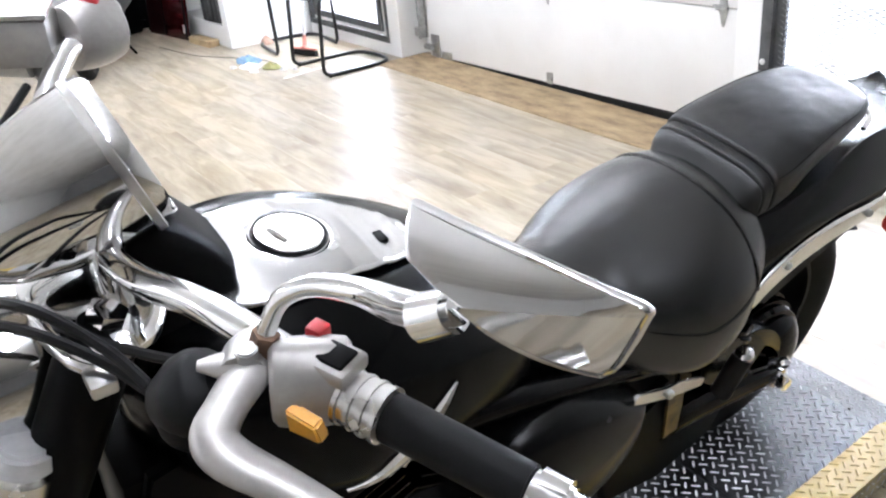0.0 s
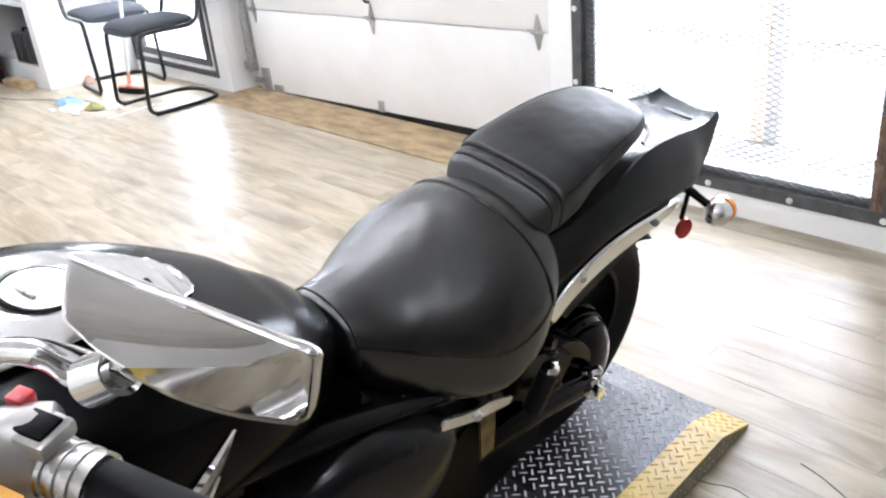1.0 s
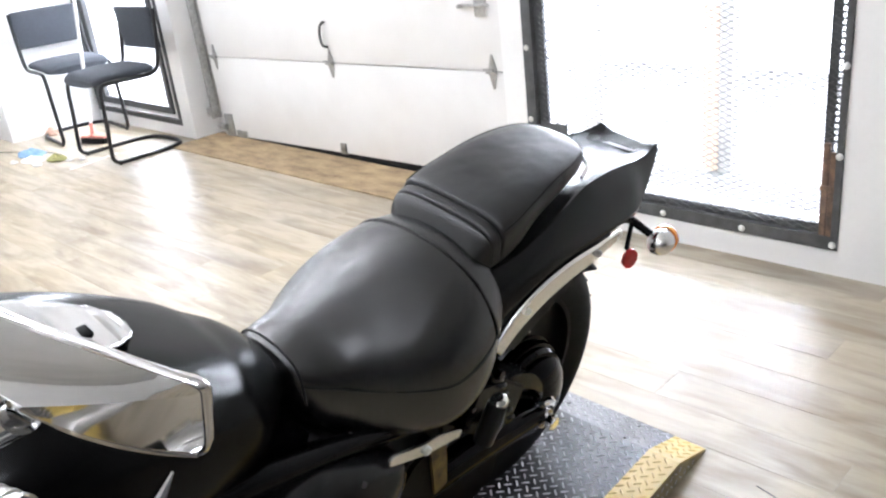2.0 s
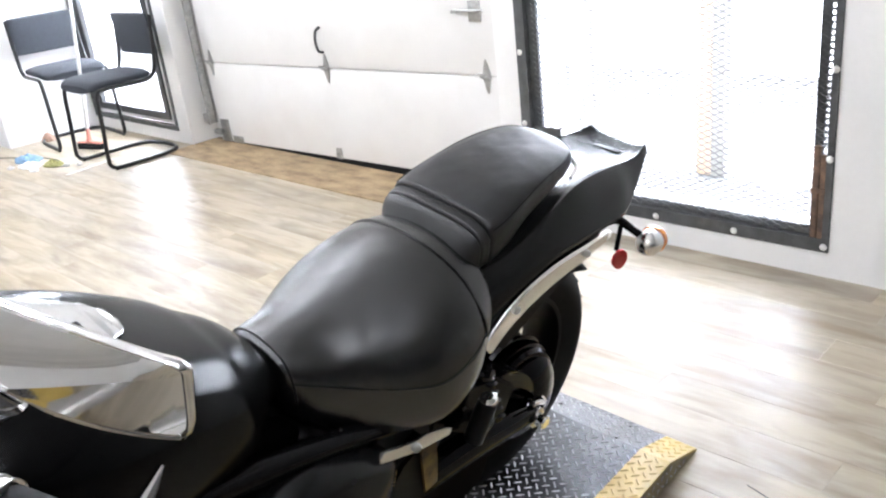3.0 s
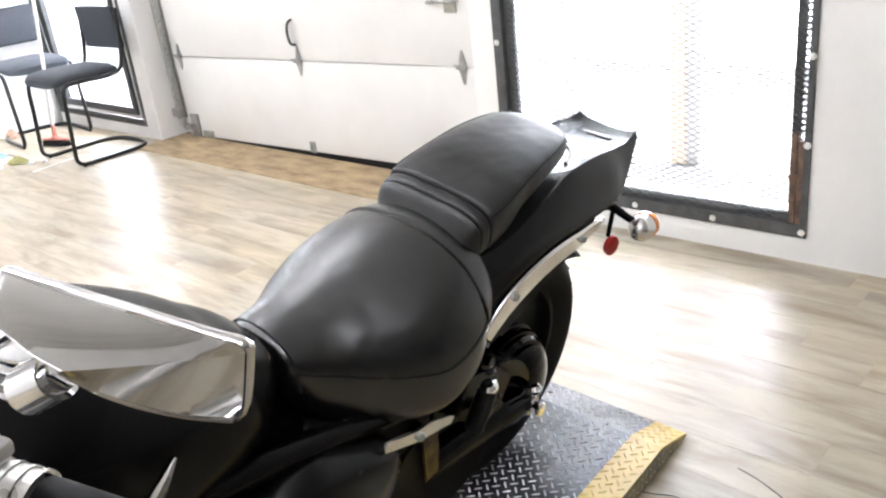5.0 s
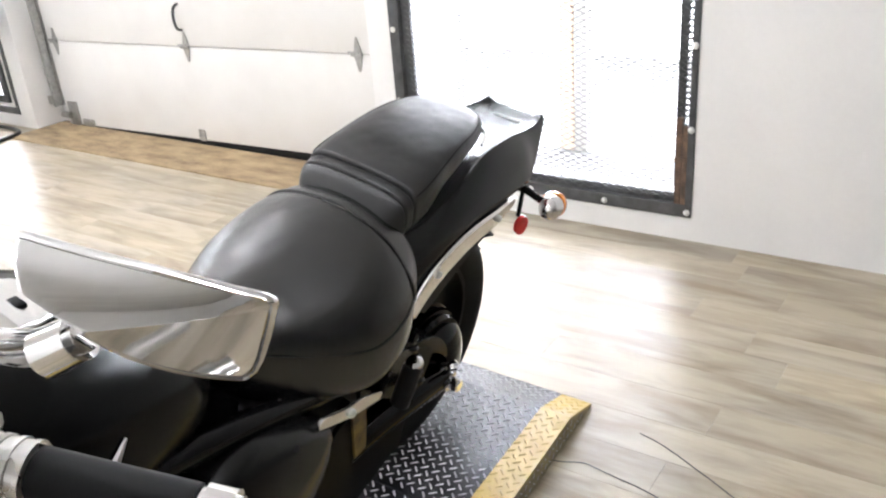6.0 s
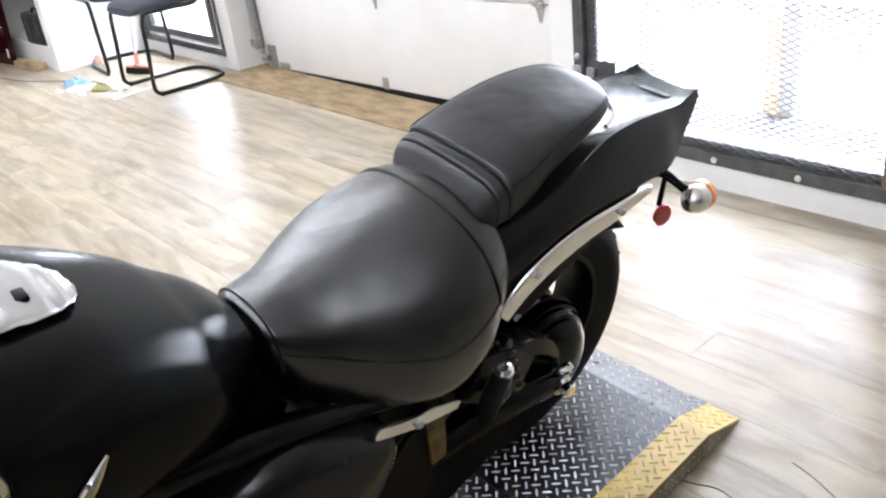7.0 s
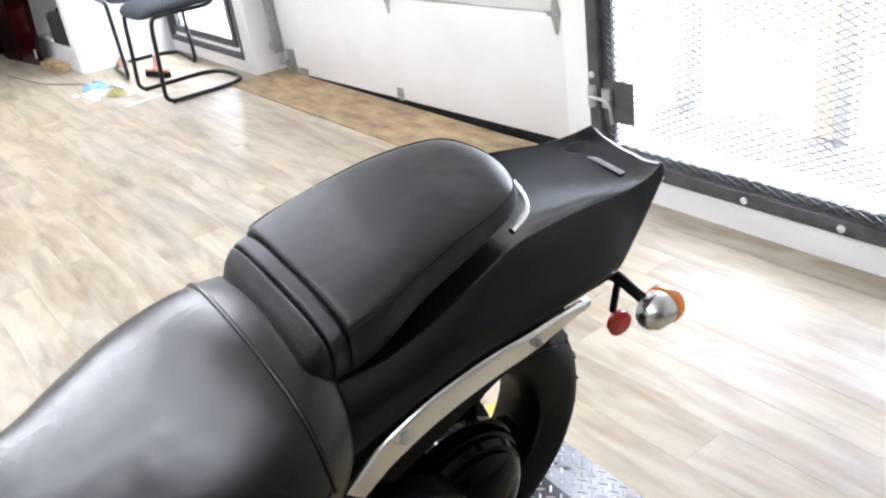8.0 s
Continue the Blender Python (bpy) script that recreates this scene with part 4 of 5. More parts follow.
# trim strip beneath the seat
for s in (1, -1):
    ol = [(0.553, 0.609), (0.543, 0.617), (0.472, 0.592), (0.44, 0.591), (0.39, 0.573), (0.370, 0.562), (0.376, 0.548), (0.466, 0.566), (0.527, 0.588), (0.552, 0.597)]
    tr = part("seat_trim", slab(ol, 0.007, 1, pose(0, s * 0.2005, 0), 0.0012), M_BRIGHT, bike, "polished trim plate beneath the seat")
    part("bolt", lathe([(-0.004, 0.009), (0.003, 0.009), (0.006, 0.006)], pose(0.466, s * 0.206, 0.578, 0, 0, 0 if s > 0 else 180), 14), M_STEEL, tr)

# tank
TANK = [(0.664, 0.058, 0.742, 0.792, 0.3, 2.6, 3.4), (0.668, 0.072, 0.735, 0.808, 0.3, 2.6, 3.4), (0.7, 0.105, 0.725, 0.841, 0.32, 2.6, 3.4), (0.74, 0.142, 0.712, 0.866, 0.36, 2.6, 3.0),
        (0.78, 0.174, 0.702, 0.89, 0.48, 2.8, 2.6), (0.88, 0.208, 0.705, 0.94, 0.46, 3.1, 2.6), (1.0, 0.23, 0.705, 0.986, 0.42, 3.2, 2.6), (1.1, 0.229, 0.715, 1.001, 0.42, 3.2, 2.6),
        (1.19, 0.201, 0.745, 0.993, 0.44, 3.0, 2.4), (1.26, 0.147, 0.79, 0.978, 0.46, 2.5, 2.2), (1.295, 0.065, 0.84, 0.939, 0.5, 2.2, 2.2)]
tank = part("fuel_tank", loft(TANK, 7, 56), M_TANK, bike, "gloss black fuel tank with a chrome console on top")
TANK_FINE = spline(TANK, 12)


def tank_top(x, y):
    k = int(np.argmin(np.abs(TANK_FINE[:, 0] - x)))
    _, hw, zb, zt, wide, nt, nb = TANK_FINE[k]
    zw = zb + wide * (zt - zb)
    return zw + (zt - zw) * max(0.0, 1 - abs(y / hw) ** nt) ** (1 / nt)


CONSOLE = spline([(0.872, 0.005), (0.880, 0.036), (0.91, 0.060), (0.97, 0.084), (1.05, 0.100), (1.11, 0.102), (1.15, 0.094), (1.17, 0.070)], 5)
cb = bmesh.new()
rows = [[cb.verts.new((x, w * v, tank_top(x, w * v) + 0.006 + 0.004 * (1 - v * v))) for v in np.linspace(-1, 1, 21)] for x, w in CONSOLE]
for a, b in zip(rows, rows[1:]):
    for k in range(20):
        cb.faces.new((a[k], a[k + 1], b[k + 1], b[k]))
console = thicken(part("console", cb, M_CONSOLE, tank, "chrome tank console"), 0.006, 1)
capm = pose(1.05, 0.0, 1.006, 0, -8, 0) @ pose(0, 0, 0, 90, 0, 0)
part("filler_cap", lathe([(0.0, 0.046), (0.005, 0.046), (0.009, 0.043), (0.010, 0.0)], capm, 48), M_BRIGHT, tank, "round brushed filler cap")
part("filler_ring", torus_lathe([(0.0, 0.049), (0.004, 0.050), (0.006, 0.055), (0.002, 0.064), (-0.004, 0.066), (-0.006, 0.05)], 56, capm), M_CONSOLE, tank, "chrome filler ring")
part("filler_gap", torus_lathe([(0.004, 0.0462), (0.0085, 0.0475), (0.004, 0.0488), (0.0, 0.0475)], 56, capm), M_PIPING, tank)
part("cap_flap", tube([(1.071, -0.012, 1.017), (1.067, 0.004, 1.019), (1.063, 0.018, 1.017)], 0.004, 4, 8), M_ALU, tank, "key flap")
part("warning_light", box((0.925, 0.012, 0.972), (0.943, 0.036, 0.980), 0.002, pose(0, 0, 0, 0, 0, 0)), M_SATIN, tank, "small dark warning lamp")
part("console_slot", tube([(1.148, -0.07, 1.006), (1.138, -0.02, 1.010), (1.138, 0.03, 1.010), (1.145, 0.075, 1.006)], 0.0035, 5, 6), M_PIPING, tank)
for y in (0.03, 0.045, 0.06):
    part("console_screw", lathe([(-0.002, 0.005), (0.004, 0.004)], pose(0.93 + y * 0.4, -y * 0.9, tank_top(0.93, y) + 0.012, 90, 0, 0), 10), M_CHROME, tank)
# chrome emblem on the tank's flank: plain bars
def flank(x, z):
    k = int(np.argmin(np.abs(TANK_FINE[:, 0] - x)))
    _, hw, zb, zt, wide, nt, nb = TANK_FINE[k]
    zw = zb + wide * (zt - zb)
    h = (z - zw) / (zt - zw) if z > zw else (zw - z) / (zw - zb)
    n = nt if z > zw else nb
    return hw * max(0.0, 1 - h ** n) ** (1 / n)
for s in (1, -1):
    def fp(x, z):
        return (x, s * (flank(x, z) + 0.002), z)
    em = part("emblem", tube([fp(1.09, 0.765), fp(1.06, 0.788), fp(1.03, 0.808), fp(1.0, 0.829), fp(0.965, 0.856), fp(0.938, 0.880)], [0.004, 0.006, 0.009, 0.010, 0.008, 0.002], 4, 8), M_CHROME, tank, "chrome wing-shaped emblem")
    for k in range(4):
        part("emblem_bar", tube([fp(1.04 - 0.018 * k, 0.775 + 0.011 * k), fp(1.025 - 0.018 * k, 0.80 + 0.011 * k)], 0.004, 2, 6), M_CHROME, em)
# bright bracket between tank and seat
bb = slab([(0.673, 0.711), (0.647, 0.697), (0.646, 0.685), (0.627, 0.672), (0.645, 0.670), (0.657, 0.671), (0.669, 0.657), (0.677, 0.646), (0.707, 0.661), (0.685, 0.673), (0.673, 0.693)], 0.012, 1, pose(0, -0.045, 0), 0.0015)
part("tank_bracket", bb, M_CHROME, bike, "bright chrome bracket below the tank's tail", False)

# frame, engine and covers below
for s in (1, -1):
    part("front_frame_cover", slab([(1.22, 0.86), (1.30, 0.84), (1.36, 0.62), (1.36, 0.40), (1.22, 0.34), (1.12, 0.5), (1.12, 0.72)], 0.02, 1, pose(0, s * 0.12, 0), 0.005), M_SATIN, bike, "black front frame cover")
    fr = part("frame_rail", tube([(1.2, s * 0.06, 0.86), (0.98, s * 0.12, 0.72), (0.76, s * 0.14, 0.675), (0.6, s * 0.148, 0.640), (0.42, s * 0.150, 0.592), (0.26, s * 0.15, 0.60)], [0.028, 0.026, 0.024, 0.022, 0.02, 0.018], 6, 12), M_ENGINE, bike, "black frame rail")
    part("frame_cover", slab([tuple(p) for p in spline([(0.98, 0.74), (0.82, 0.738), (0.70, 0.706), (0.655, 0.682), (0.652, 0.664), (0.70, 0.650), (0.82, 0.628), (0.96, 0.62)], 4)], 0.05, 1, pose(0, s * 0.095, 0), 0.010), M_GLOSS, bike, "gloss black frame cover below the tank")
    outline = spline([(0.80, 0.635), (0.70, 0.655), (0.60, 0.630), (0.53, 0.592), (0.498, 0.562), (0.505, 0.50), (0.56, 0.42), (0.66, 0.37), (0.78, 0.40), (0.84, 0.50), (0.835, 0.59)], 4, True)
    mid = np.array([0.66, 0.52])
    rings = [[(p[0], s * yy, p[1]) for p in (mid + (outline - mid) * q)] for q, yy in ((0.97, 0.10), (1.0, 0.170), (0.985, 0.184), (0.93, 0.197), (0.8, 0.212), (0.55, 0.224), (0.25, 0.230), (0.02, 0.231))]
    cov = part("side_cover", skin(rings), M_TAILPAINT, bike, "gloss black side cover with small gold-coloured bars")
    for k in range(8):
        p = spline([(0.507, 0.553), (0.517, 0.50), (0.565, 0.43)], 7)[k + 2]
        part("gold_bar", box((-0.003, -0.002, -0.0045), (0.005, 0.002, 0.0045), 0.001, pose(p[0], s * 0.194, p[1], 0, 30 + 12 * (k % 2), 0)), M_GOLD, cov, "small gold-coloured bar")
    # added strip that imitates the yellow edge stripe's reflection below the seat
    part("bronze_bracket", slab([(0.430, 0.550), (0.386, 0.545), (0.376, 0.47), (0.370, 0.405), (0.404, 0.398), (0.415, 0.47)], 0.006, 1, pose(0, s * 0.176, 0), 0.001), M_STRIPE_GLINT, bike, "bronze-coloured strip painted as the yellow stripe's reflection")
    part("lower_cover", slab([(0.46, 0.50), (0.40, 0.53), (0.36, 0.46), (0.40, 0.30), (0.52, 0.26), (0.56, 0.38)], 0.05, 1, pose(0, s * 0.14, 0), 0.01), M_SATIN, bike, "black lower cover")
for x, tilt in ((1.02, 24), (0.80, -24)):
    cyl = part("cylinder_barrel", box((-0.065, -0.075, -0.1), (0.065, 0.075, 0.13), 0.02, pose(x, 0, 0.55, 0, tilt, 0)), M_ENGINE, bike, "black finned engine cylinder")
    for k in range(8):
        part("fin", box((-0.085, -0.095, -0.003), (0.085, 0.095, 0.003), 0.002, pose(x, 0, 0.55, 0, tilt, 0) @ pose(0, 0, -0.08 + 0.026 * k)), M_ENGINE, cyl)
part("battery_box", loft([(0.26, 0.10, 0.42, 0.66, 0.5, 4, 4), (0.34, 0.135, 0.36, 0.66, 0.5, 4, 4), (0.58, 0.13, 0.36, 0.66, 0.5, 4, 4), (0.63, 0.12, 0.38, 0.64, 0.5, 4, 4), (0.74, 0.10, 0.40, 0.64, 0.5, 4, 4), (0.80, 0.08, 0.45, 0.64, 0.5, 4, 4)], 4, 32), M_SATIN, bike, "black battery box beneath the seat")
crank = part("crankcase", loft([(0.58, 0.09, 0.2, 0.44, 0.5, 2.6, 2.6), (0.68, 0.135, 0.17, 0.50, 0.5, 3, 3), (0.9, 0.145, 0.16, 0.50, 0.5, 3, 3), (1.08, 0.125, 0.18, 0.46, 0.5, 3, 3), (1.16, 0.07, 0.22, 0.40, 0.5, 2.6, 2.6)], 4, 28), M_ENGINE, bike, "black engine crankcase")
part("radiator_core", box((1.20, -0.11, 0.38), (1.33, 0.11, 0.82), 0.01), M_SATIN, bike, "black block behind the fork")
part("air_box", loft([(1.0, 0.13, 0.60, 0.70, 0.5, 2.6, 2.6), (1.1, 0.15, 0.58, 0.74, 0.5, 2.6, 2.6), (1.22, 0.14, 0.56, 0.80, 0.5, 2.6, 2.6), (1.30, 0.09, 0.62, 0.78, 0.5, 2.4, 2.4)], 4, 28), M_SATIN, bike, "black intake cover below the tank")
for s in (1, -1):
    part("rider_peg", rod((0.98, s * 0.15, 0.30), (0.97, s * 0.28, 0.29), 0.02, n=16, bevel=0.004), M_RUBBER, bike, "black rider footpeg")
part("side_stand", tube([(0.95, 0.10, 0.26), (0.93, 0.16, 0.14), (0.90, 0.225, 0.058)], 0.013, 5, 10), M_ENGINE, bike, "black side stand")

# front end: fork, headlamp, gauge pod and steering head
for s in (1, -1):
    fk = part("fork_leg", rod((1.30, s * 0.105, 1.06), (1.655, s * 0.105, 0.32), 0.026, n=20), M_SATIN, bike, "black fork leg")
    part("fork_cover", rod((1.305, s * 0.105, 1.05), (1.425, s * 0.105, 0.80), 0.038, n=24, bevel=0.006), M_SATIN, fk, "black fork shroud")
    part("fork_slider", rod((1.50, s * 0.105, 0.645), (1.66, s * 0.105, 0.31), 0.033, n=20, bevel=0.005), M_SATIN, fk, "black fork slider")
    part("fork_cap", rod((1.300, s * 0.105, 1.06), (1.292, s * 0.105, 1.077), 0.021, n=6), M_CHROME, fk)
for s in (1, -1):
    fi = part("front_indicator", rod((1.412, s * 0.112, 0.925), (1.446, s * 0.118, 0.83), 0.034, 0.030, n=28, bevel=0.006), M_BRIGHT, bike, "grey chrome front indicator with a clear lens")
    part("lens", rod((1.402, s * 0.110, 0.953), (1.412, s * 0.112, 0.925), 0.030, 0.035, n=28, bevel=0.006), M_PALELENS, fi, "clear lens")
    part("stalk", rod((1.43, s * 0.08, 0.87), (1.40, s * 0.0, 0.86), 0.010, n=12), M_SATIN, fi)
part("front_mudguard", thicken_bm([(1.665 + 0.335 * math.cos(a), 0.31 + 0.335 * math.sin(a)) for a in np.linspace(radians(20), radians(150), 24)], 0.075), M_GLOSS, bike, "gloss black front mudguard")
part("top_clamp", loft([(1.225, 0.08, 1.035, 1.062, 0.5, 3, 3), (1.265, 0.145, 1.035, 1.066, 0.5, 3, 3), (1.335, 0.145, 1.03, 1.060, 0.5, 3, 3), (1.36, 0.07, 1.03, 1.055, 0.5, 3, 3)], 4, 28), M_CHROME, bike, "chrome top clamp")
part("steering_head_cover", loft([(1.140, 0.050, 0.97, 1.05, 0.5, 5, 5), (1.150, 0.062, 0.95, 1.06, 0.5, 5, 5), (1.19, 0.066, 0.93, 1.105, 0.5, 5, 5), (1.24, 0.066, 0.92, 1.135, 0.5, 5, 5), (1.29, 0.055, 0.92, 1.07, 0.5, 5, 5)], 3, 32), M_SATIN, bike, "black plastic steering head cover")
pod_m = pose(1.218, 0, 1.186) @ pose(0, 0, 0, 0, 20, 0) @ pose(0, 0, 0, 0, 0, -90)
pod = part("gauge_pod", lathe([(0.0, 0.070), (-0.004, 0.080), (0.004, 0.086), (0.02, 0.087), (0.06, 0.085), (0.11, 0.077), (0.16, 0.060), (0.20, 0.036), (0.213, 0.012)], pod_m, 56), M_CHROME, bike, "chrome gauge pod")
part("gauge_face", lathe([(-0.002, 0.0695), (0.003, 0.0695)], pod_m, 40), M_SATIN, pod, "dark gauge face")
part("gauge_band", torus_lathe([(0.012, 0.085), (0.014, 0.0895), (0.022, 0.0895), (0.024, 0.086)], 56, pod_m), M_ALU, pod)
head_m = pose(1.36, 0, 0.965) @ pose(0, 0, 0, 0, 6, 0) @ pose(0, 0, 0, 0, 0, -90)
head = part("headlamp", lathe([(-0.10, 0.02), (-0.09, 0.05), (-0.06, 0.075), (0.0, 0.092), (0.09, 0.098), (0.105, 0.095)], head_m, 48), M_CHROME, bike, "chrome headlamp bucket")
part("headlamp_lens", lathe([(0.104, 0.094), (0.118, 0.08), (0.127, 0.05), (0.13, 0.01)], head_m, 40), M_LENS, head, "clear headlamp lens")

# handlebar and controls
bar = part("handlebar", tube([(1.095, 0.575, 1.141), (1.17, 0.41, 1.146), (1.205, 0.31, 1.148), (1.235, 0.22, 1.142), (1.262, 0.13, 1.118), (1.27, 0.06, 1.105), (1.27, 0, 1.103), (1.275, -0.06, 1.103), (1.278, -0.13, 1.108),
                              (1.268, -0.205, 1.122), (1.236, -0.262, 1.148), (1.203, -0.305, 1.166), (1.165, -0.345, 1.170), (1.115, -0.44, 1.166), (1.02, -0.60, 1.160)], 0.0155, 6, 14), M_CHROME, bike, "chrome handlebar")
for s in (1, -1):
    part("riser", rod((1.272, s * 0.05, 1.05), (1.27, s * 0.05, 1.125), 0.021, n=18, bevel=0.005), M_CHROME, bar, "chrome riser")
    turn = Matrix.Identity(4) if s > 0 else pose(1.27, 0, 0.022, 0, 0, -6) @ pose(-1.27, 0, 0)
    a, b = turn @ Vector((1.163, s * 0.425, 1.146)), turn @ Vector((1.112, s * 0.537, 1.1425))
    part("grip", rod(a, b, 0.0205, 0.0195, n=22, bevel=0.002), M_RUBBER, bar, "black rubber grip")
    part("bar_end", rod(b, b + (b - a).normalized() * 0.030, 0.0215, n=22, bevel=0.004), M_CHROME, bar, "chrome bar end")
    part("collar", rod(turn @ Vector((1.181, s * 0.386, 1.1465)), a, 0.0225, n=22, bevel=0.003), M_ALU, bar, "ribbed silver collar")
    for k in range(4):
        c = turn @ Vector((1.180, s * 0.389, 1.1465)).lerp(Vector((1.165, s * 0.421, 1.146)), k / 3)
        part("collar_rib", rod(c, c + (b - a).normalized() * 0.004, 0.0242, n=20), M_ALU, bar)
    # switch housing
    hm = turn @ pose(1.196, s * 0.362, 1.146, 0, 0, (180 - 24.5) if s > 0 else 24.5) @ pose(0, 0, 0, 0, 0, 90) @ Matrix.Scale(1.0 if s > 0 else 1.18, 4)
    ring = skin([[hm @ Vector((u, v, w)) for u, w in ((rr * math.cos(t) * (1.0 if math.cos(t) > 0 else 0.85), rr * math.sin(t) * 1.12) for t in np.linspace(0, 2 * math.pi, 28, endpoint=False))]
                 for v, rr in ((-0.034, 0.010), (-0.033, 0.028), (-0.029, 0.033), (-0.01, 0.036), (0.014, 0.036), (0.029, 0.033), (0.033, 0.028), (0.034, 0.010))])
    hs = part("switch_housing", ring, M_SILVER, bar, "silver switch housing with coloured buttons")
LH = pose(1.194, 0.366, 1.148, 0, 0, 24.5)
part("housing_lug", box((-0.024, -0.002, 0.018), (0.012, 0.035, 0.0335), 0.004, LH), M_SILVER, bar, "silver switch bezel")
part("button", box((-0.018, 0.003, 0.030), (0.006, 0.029, 0.0365), 0.0018, LH), M_SATIN, bar, "black rocker button")
part("button", box((-0.030, -0.022, 0.020), (-0.014, -0.006, 0.0385), 0.0025, LH), M_RED, bar, "red pass button")
part("button", slab([(-0.017, -0.017), (0.017, -0.011), (0.015, 0.010), (-0.014, 0.014)], 0.012, 0, LH @ pose(0.0325, 0.014, -0.008, 0, 12, 0), 0.002), M_YELLOWB, bar, "amber yellow horn button")
# clutch perch, lever and boot
perch = part("clutch_perch", loft_path([(1.216, 0.305, 1.150), (1.234, 0.320, 1.156), (1.244, 0.338, 1.158)], 0.020), M_SILVER, bar, "silver clutch perch")
part("lever_pivot", rod((1.237, 0.333, 1.140), (1.237, 0.333, 1.181), 0.0095, n=18, bevel=0.0015), M_STEEL, perch)
blade = tube([(1.272, 0.316, 1.166), (1.252, 0.326, 1.164), (1.239, 0.336, 1.160), (1.266, 0.358, 1.155), (1.284, 0.376, 1.149), (1.281, 0.398, 1.142), (1.256, 0.435, 1.132), (1.229, 0.480, 1.124), (1.199, 0.540, 1.118), (1.176, 0.595, 1.112)],
                                  [0.005, 0.014, 0.019, 0.017, 0.0185, 0.019, 0.016, 0.0125, 0.010, 0.011], 5, 16)
for v in blade.verts:
    mid = 1.161 - 0.20 * (v.co.y - 0.336)
    v.co.z = mid + (v.co.z - mid) * 0.62
lever = part("clutch_lever", blade, M_SILVER, perch, "silver clutch lever")
part("cable_boot", tube([(1.296, 0.282, 1.108), (1.279, 0.298, 1.118), (1.262, 0.312, 1.130), (1.252, 0.320, 1.140)], [0.022, 0.037, 0.036, 0.022], 6, 18), M_RUBBER, perch, "black rubber boot")
part("boot_skirt", tube([(1.284, 0.298, 1.075), (1.279, 0.305, 1.100), (1.271, 0.310, 1.122)], [0.016, 0.032, 0.030], 6, 16), M_RUBBER, perch)
# brake side: reservoir, switch, lever
res = part("brake_reservoir", box((-0.041, -0.034, -0.034), (0.041, 0.034, 0.032), 0.010, pose(1.243, -0.338, 1.186, 0, 0, -24)), M_SILVER, bar, "silver brake fluid reservoir")
part("reservoir_lid", box((-0.042, -0.035, 0.032), (0.042, 0.035, 0.040), 0.003, pose(1.243, -0.338, 1.186, 0, 0, -24)), M_ALU, res, "flat silver lid")
part("reservoir_stem", rod((1.235, -0.335, 1.150), (1.225, -0.32, 1.130), 0.016, n=14), M_SILVER, res)
part("button", box((-0.024, -0.016, -0.008), (0.024, 0.016, 0.008), 0.005, pose(1.147, -0.362, 1.210, 0, 0, 60)), M_RED, bar, "red stop switch")
part("brake_lever", tube([(1.245, -0.318, 1.150), (1.285, -0.356, 1.145), (1.287, -0.38, 1.14), (1.262, -0.42, 1.132), (1.205, -0.52, 1.118), (1.182, -0.575, 1.112)], [0.013, 0.012, 0.011, 0.009, 0.008, 0.010], 5, 12), M_SILVER, bar, "silver brake lever")
# cables and hoses
for k, pts in enumerate(([(1.30, 0.262, 1.11), (1.32, 0.22, 1.13), (1.36, 0.17, 1.155), (1.40, 0.10, 1.13), (1.41, 0.02, 1.05), (1.37, -0.02, 0.93)],
                         [(1.295, 0.27, 1.10), (1.325, 0.21, 1.11), (1.37, 0.15, 1.12), (1.41, 0.08, 1.09), (1.42, 0.0, 1.0)],
                         [(1.21, 0.30, 1.125), (1.26, 0.24, 1.10), (1.31, 0.17, 1.09), (1.34, 0.08, 1.06), (1.32, 0.02, 1.0)],
                         [(1.26, -0.29, 1.14), (1.31, -0.23, 1.12), (1.37, -0.15, 1.09), (1.40, -0.08, 1.02), (1.40, -0.05, 0.9)],
                         [(1.24, -0.31, 1.13), (1.29, -0.24, 1.08), (1.34, -0.16, 1.05), (1.36, -0.08, 0.98)])):
    part("cable", tube(pts, 0.0055 if k < 4 else 0.004, 7, 8), M_RUBBER, bar, "black control cable")
part("cable_clip", box((1.318, 0.20, 1.085), (1.342, 0.23, 1.10), 0.003), M_ALU, bar)

# left mirror: chrome wedge shell with two facets, on a chrome stem
stem = part("mirror_stem", tube([(1.222, 0.326, 1.165), (1.214, 0.330, 1.195), (1.203, 0.337, 1.221), (1.185, 0.356, 1.238), (1.168, 0.392, 1.250), (1.166, 0.442, 1.272), (1.168, 0.478, 1.294)], [0.010, 0.008, 0.0085, 0.0095, 0.011, 0.013, 0.012], 6, 14), M_CHROME, bike, "chrome mirror stem")
part("stem_nut", rod((1.222, 0.326, 1.165), (1.217, 0.329, 1.185), 0.0115, n=6), M_RUST, stem, "rust-stained stem nut")
part("stem_joint", rod((1.172, 0.474, 1.288), (1.160, 0.500, 1.310), 0.0165, 0.0145, n=20, bevel=0.004), M_CHROME, stem, "chrome ball joint")


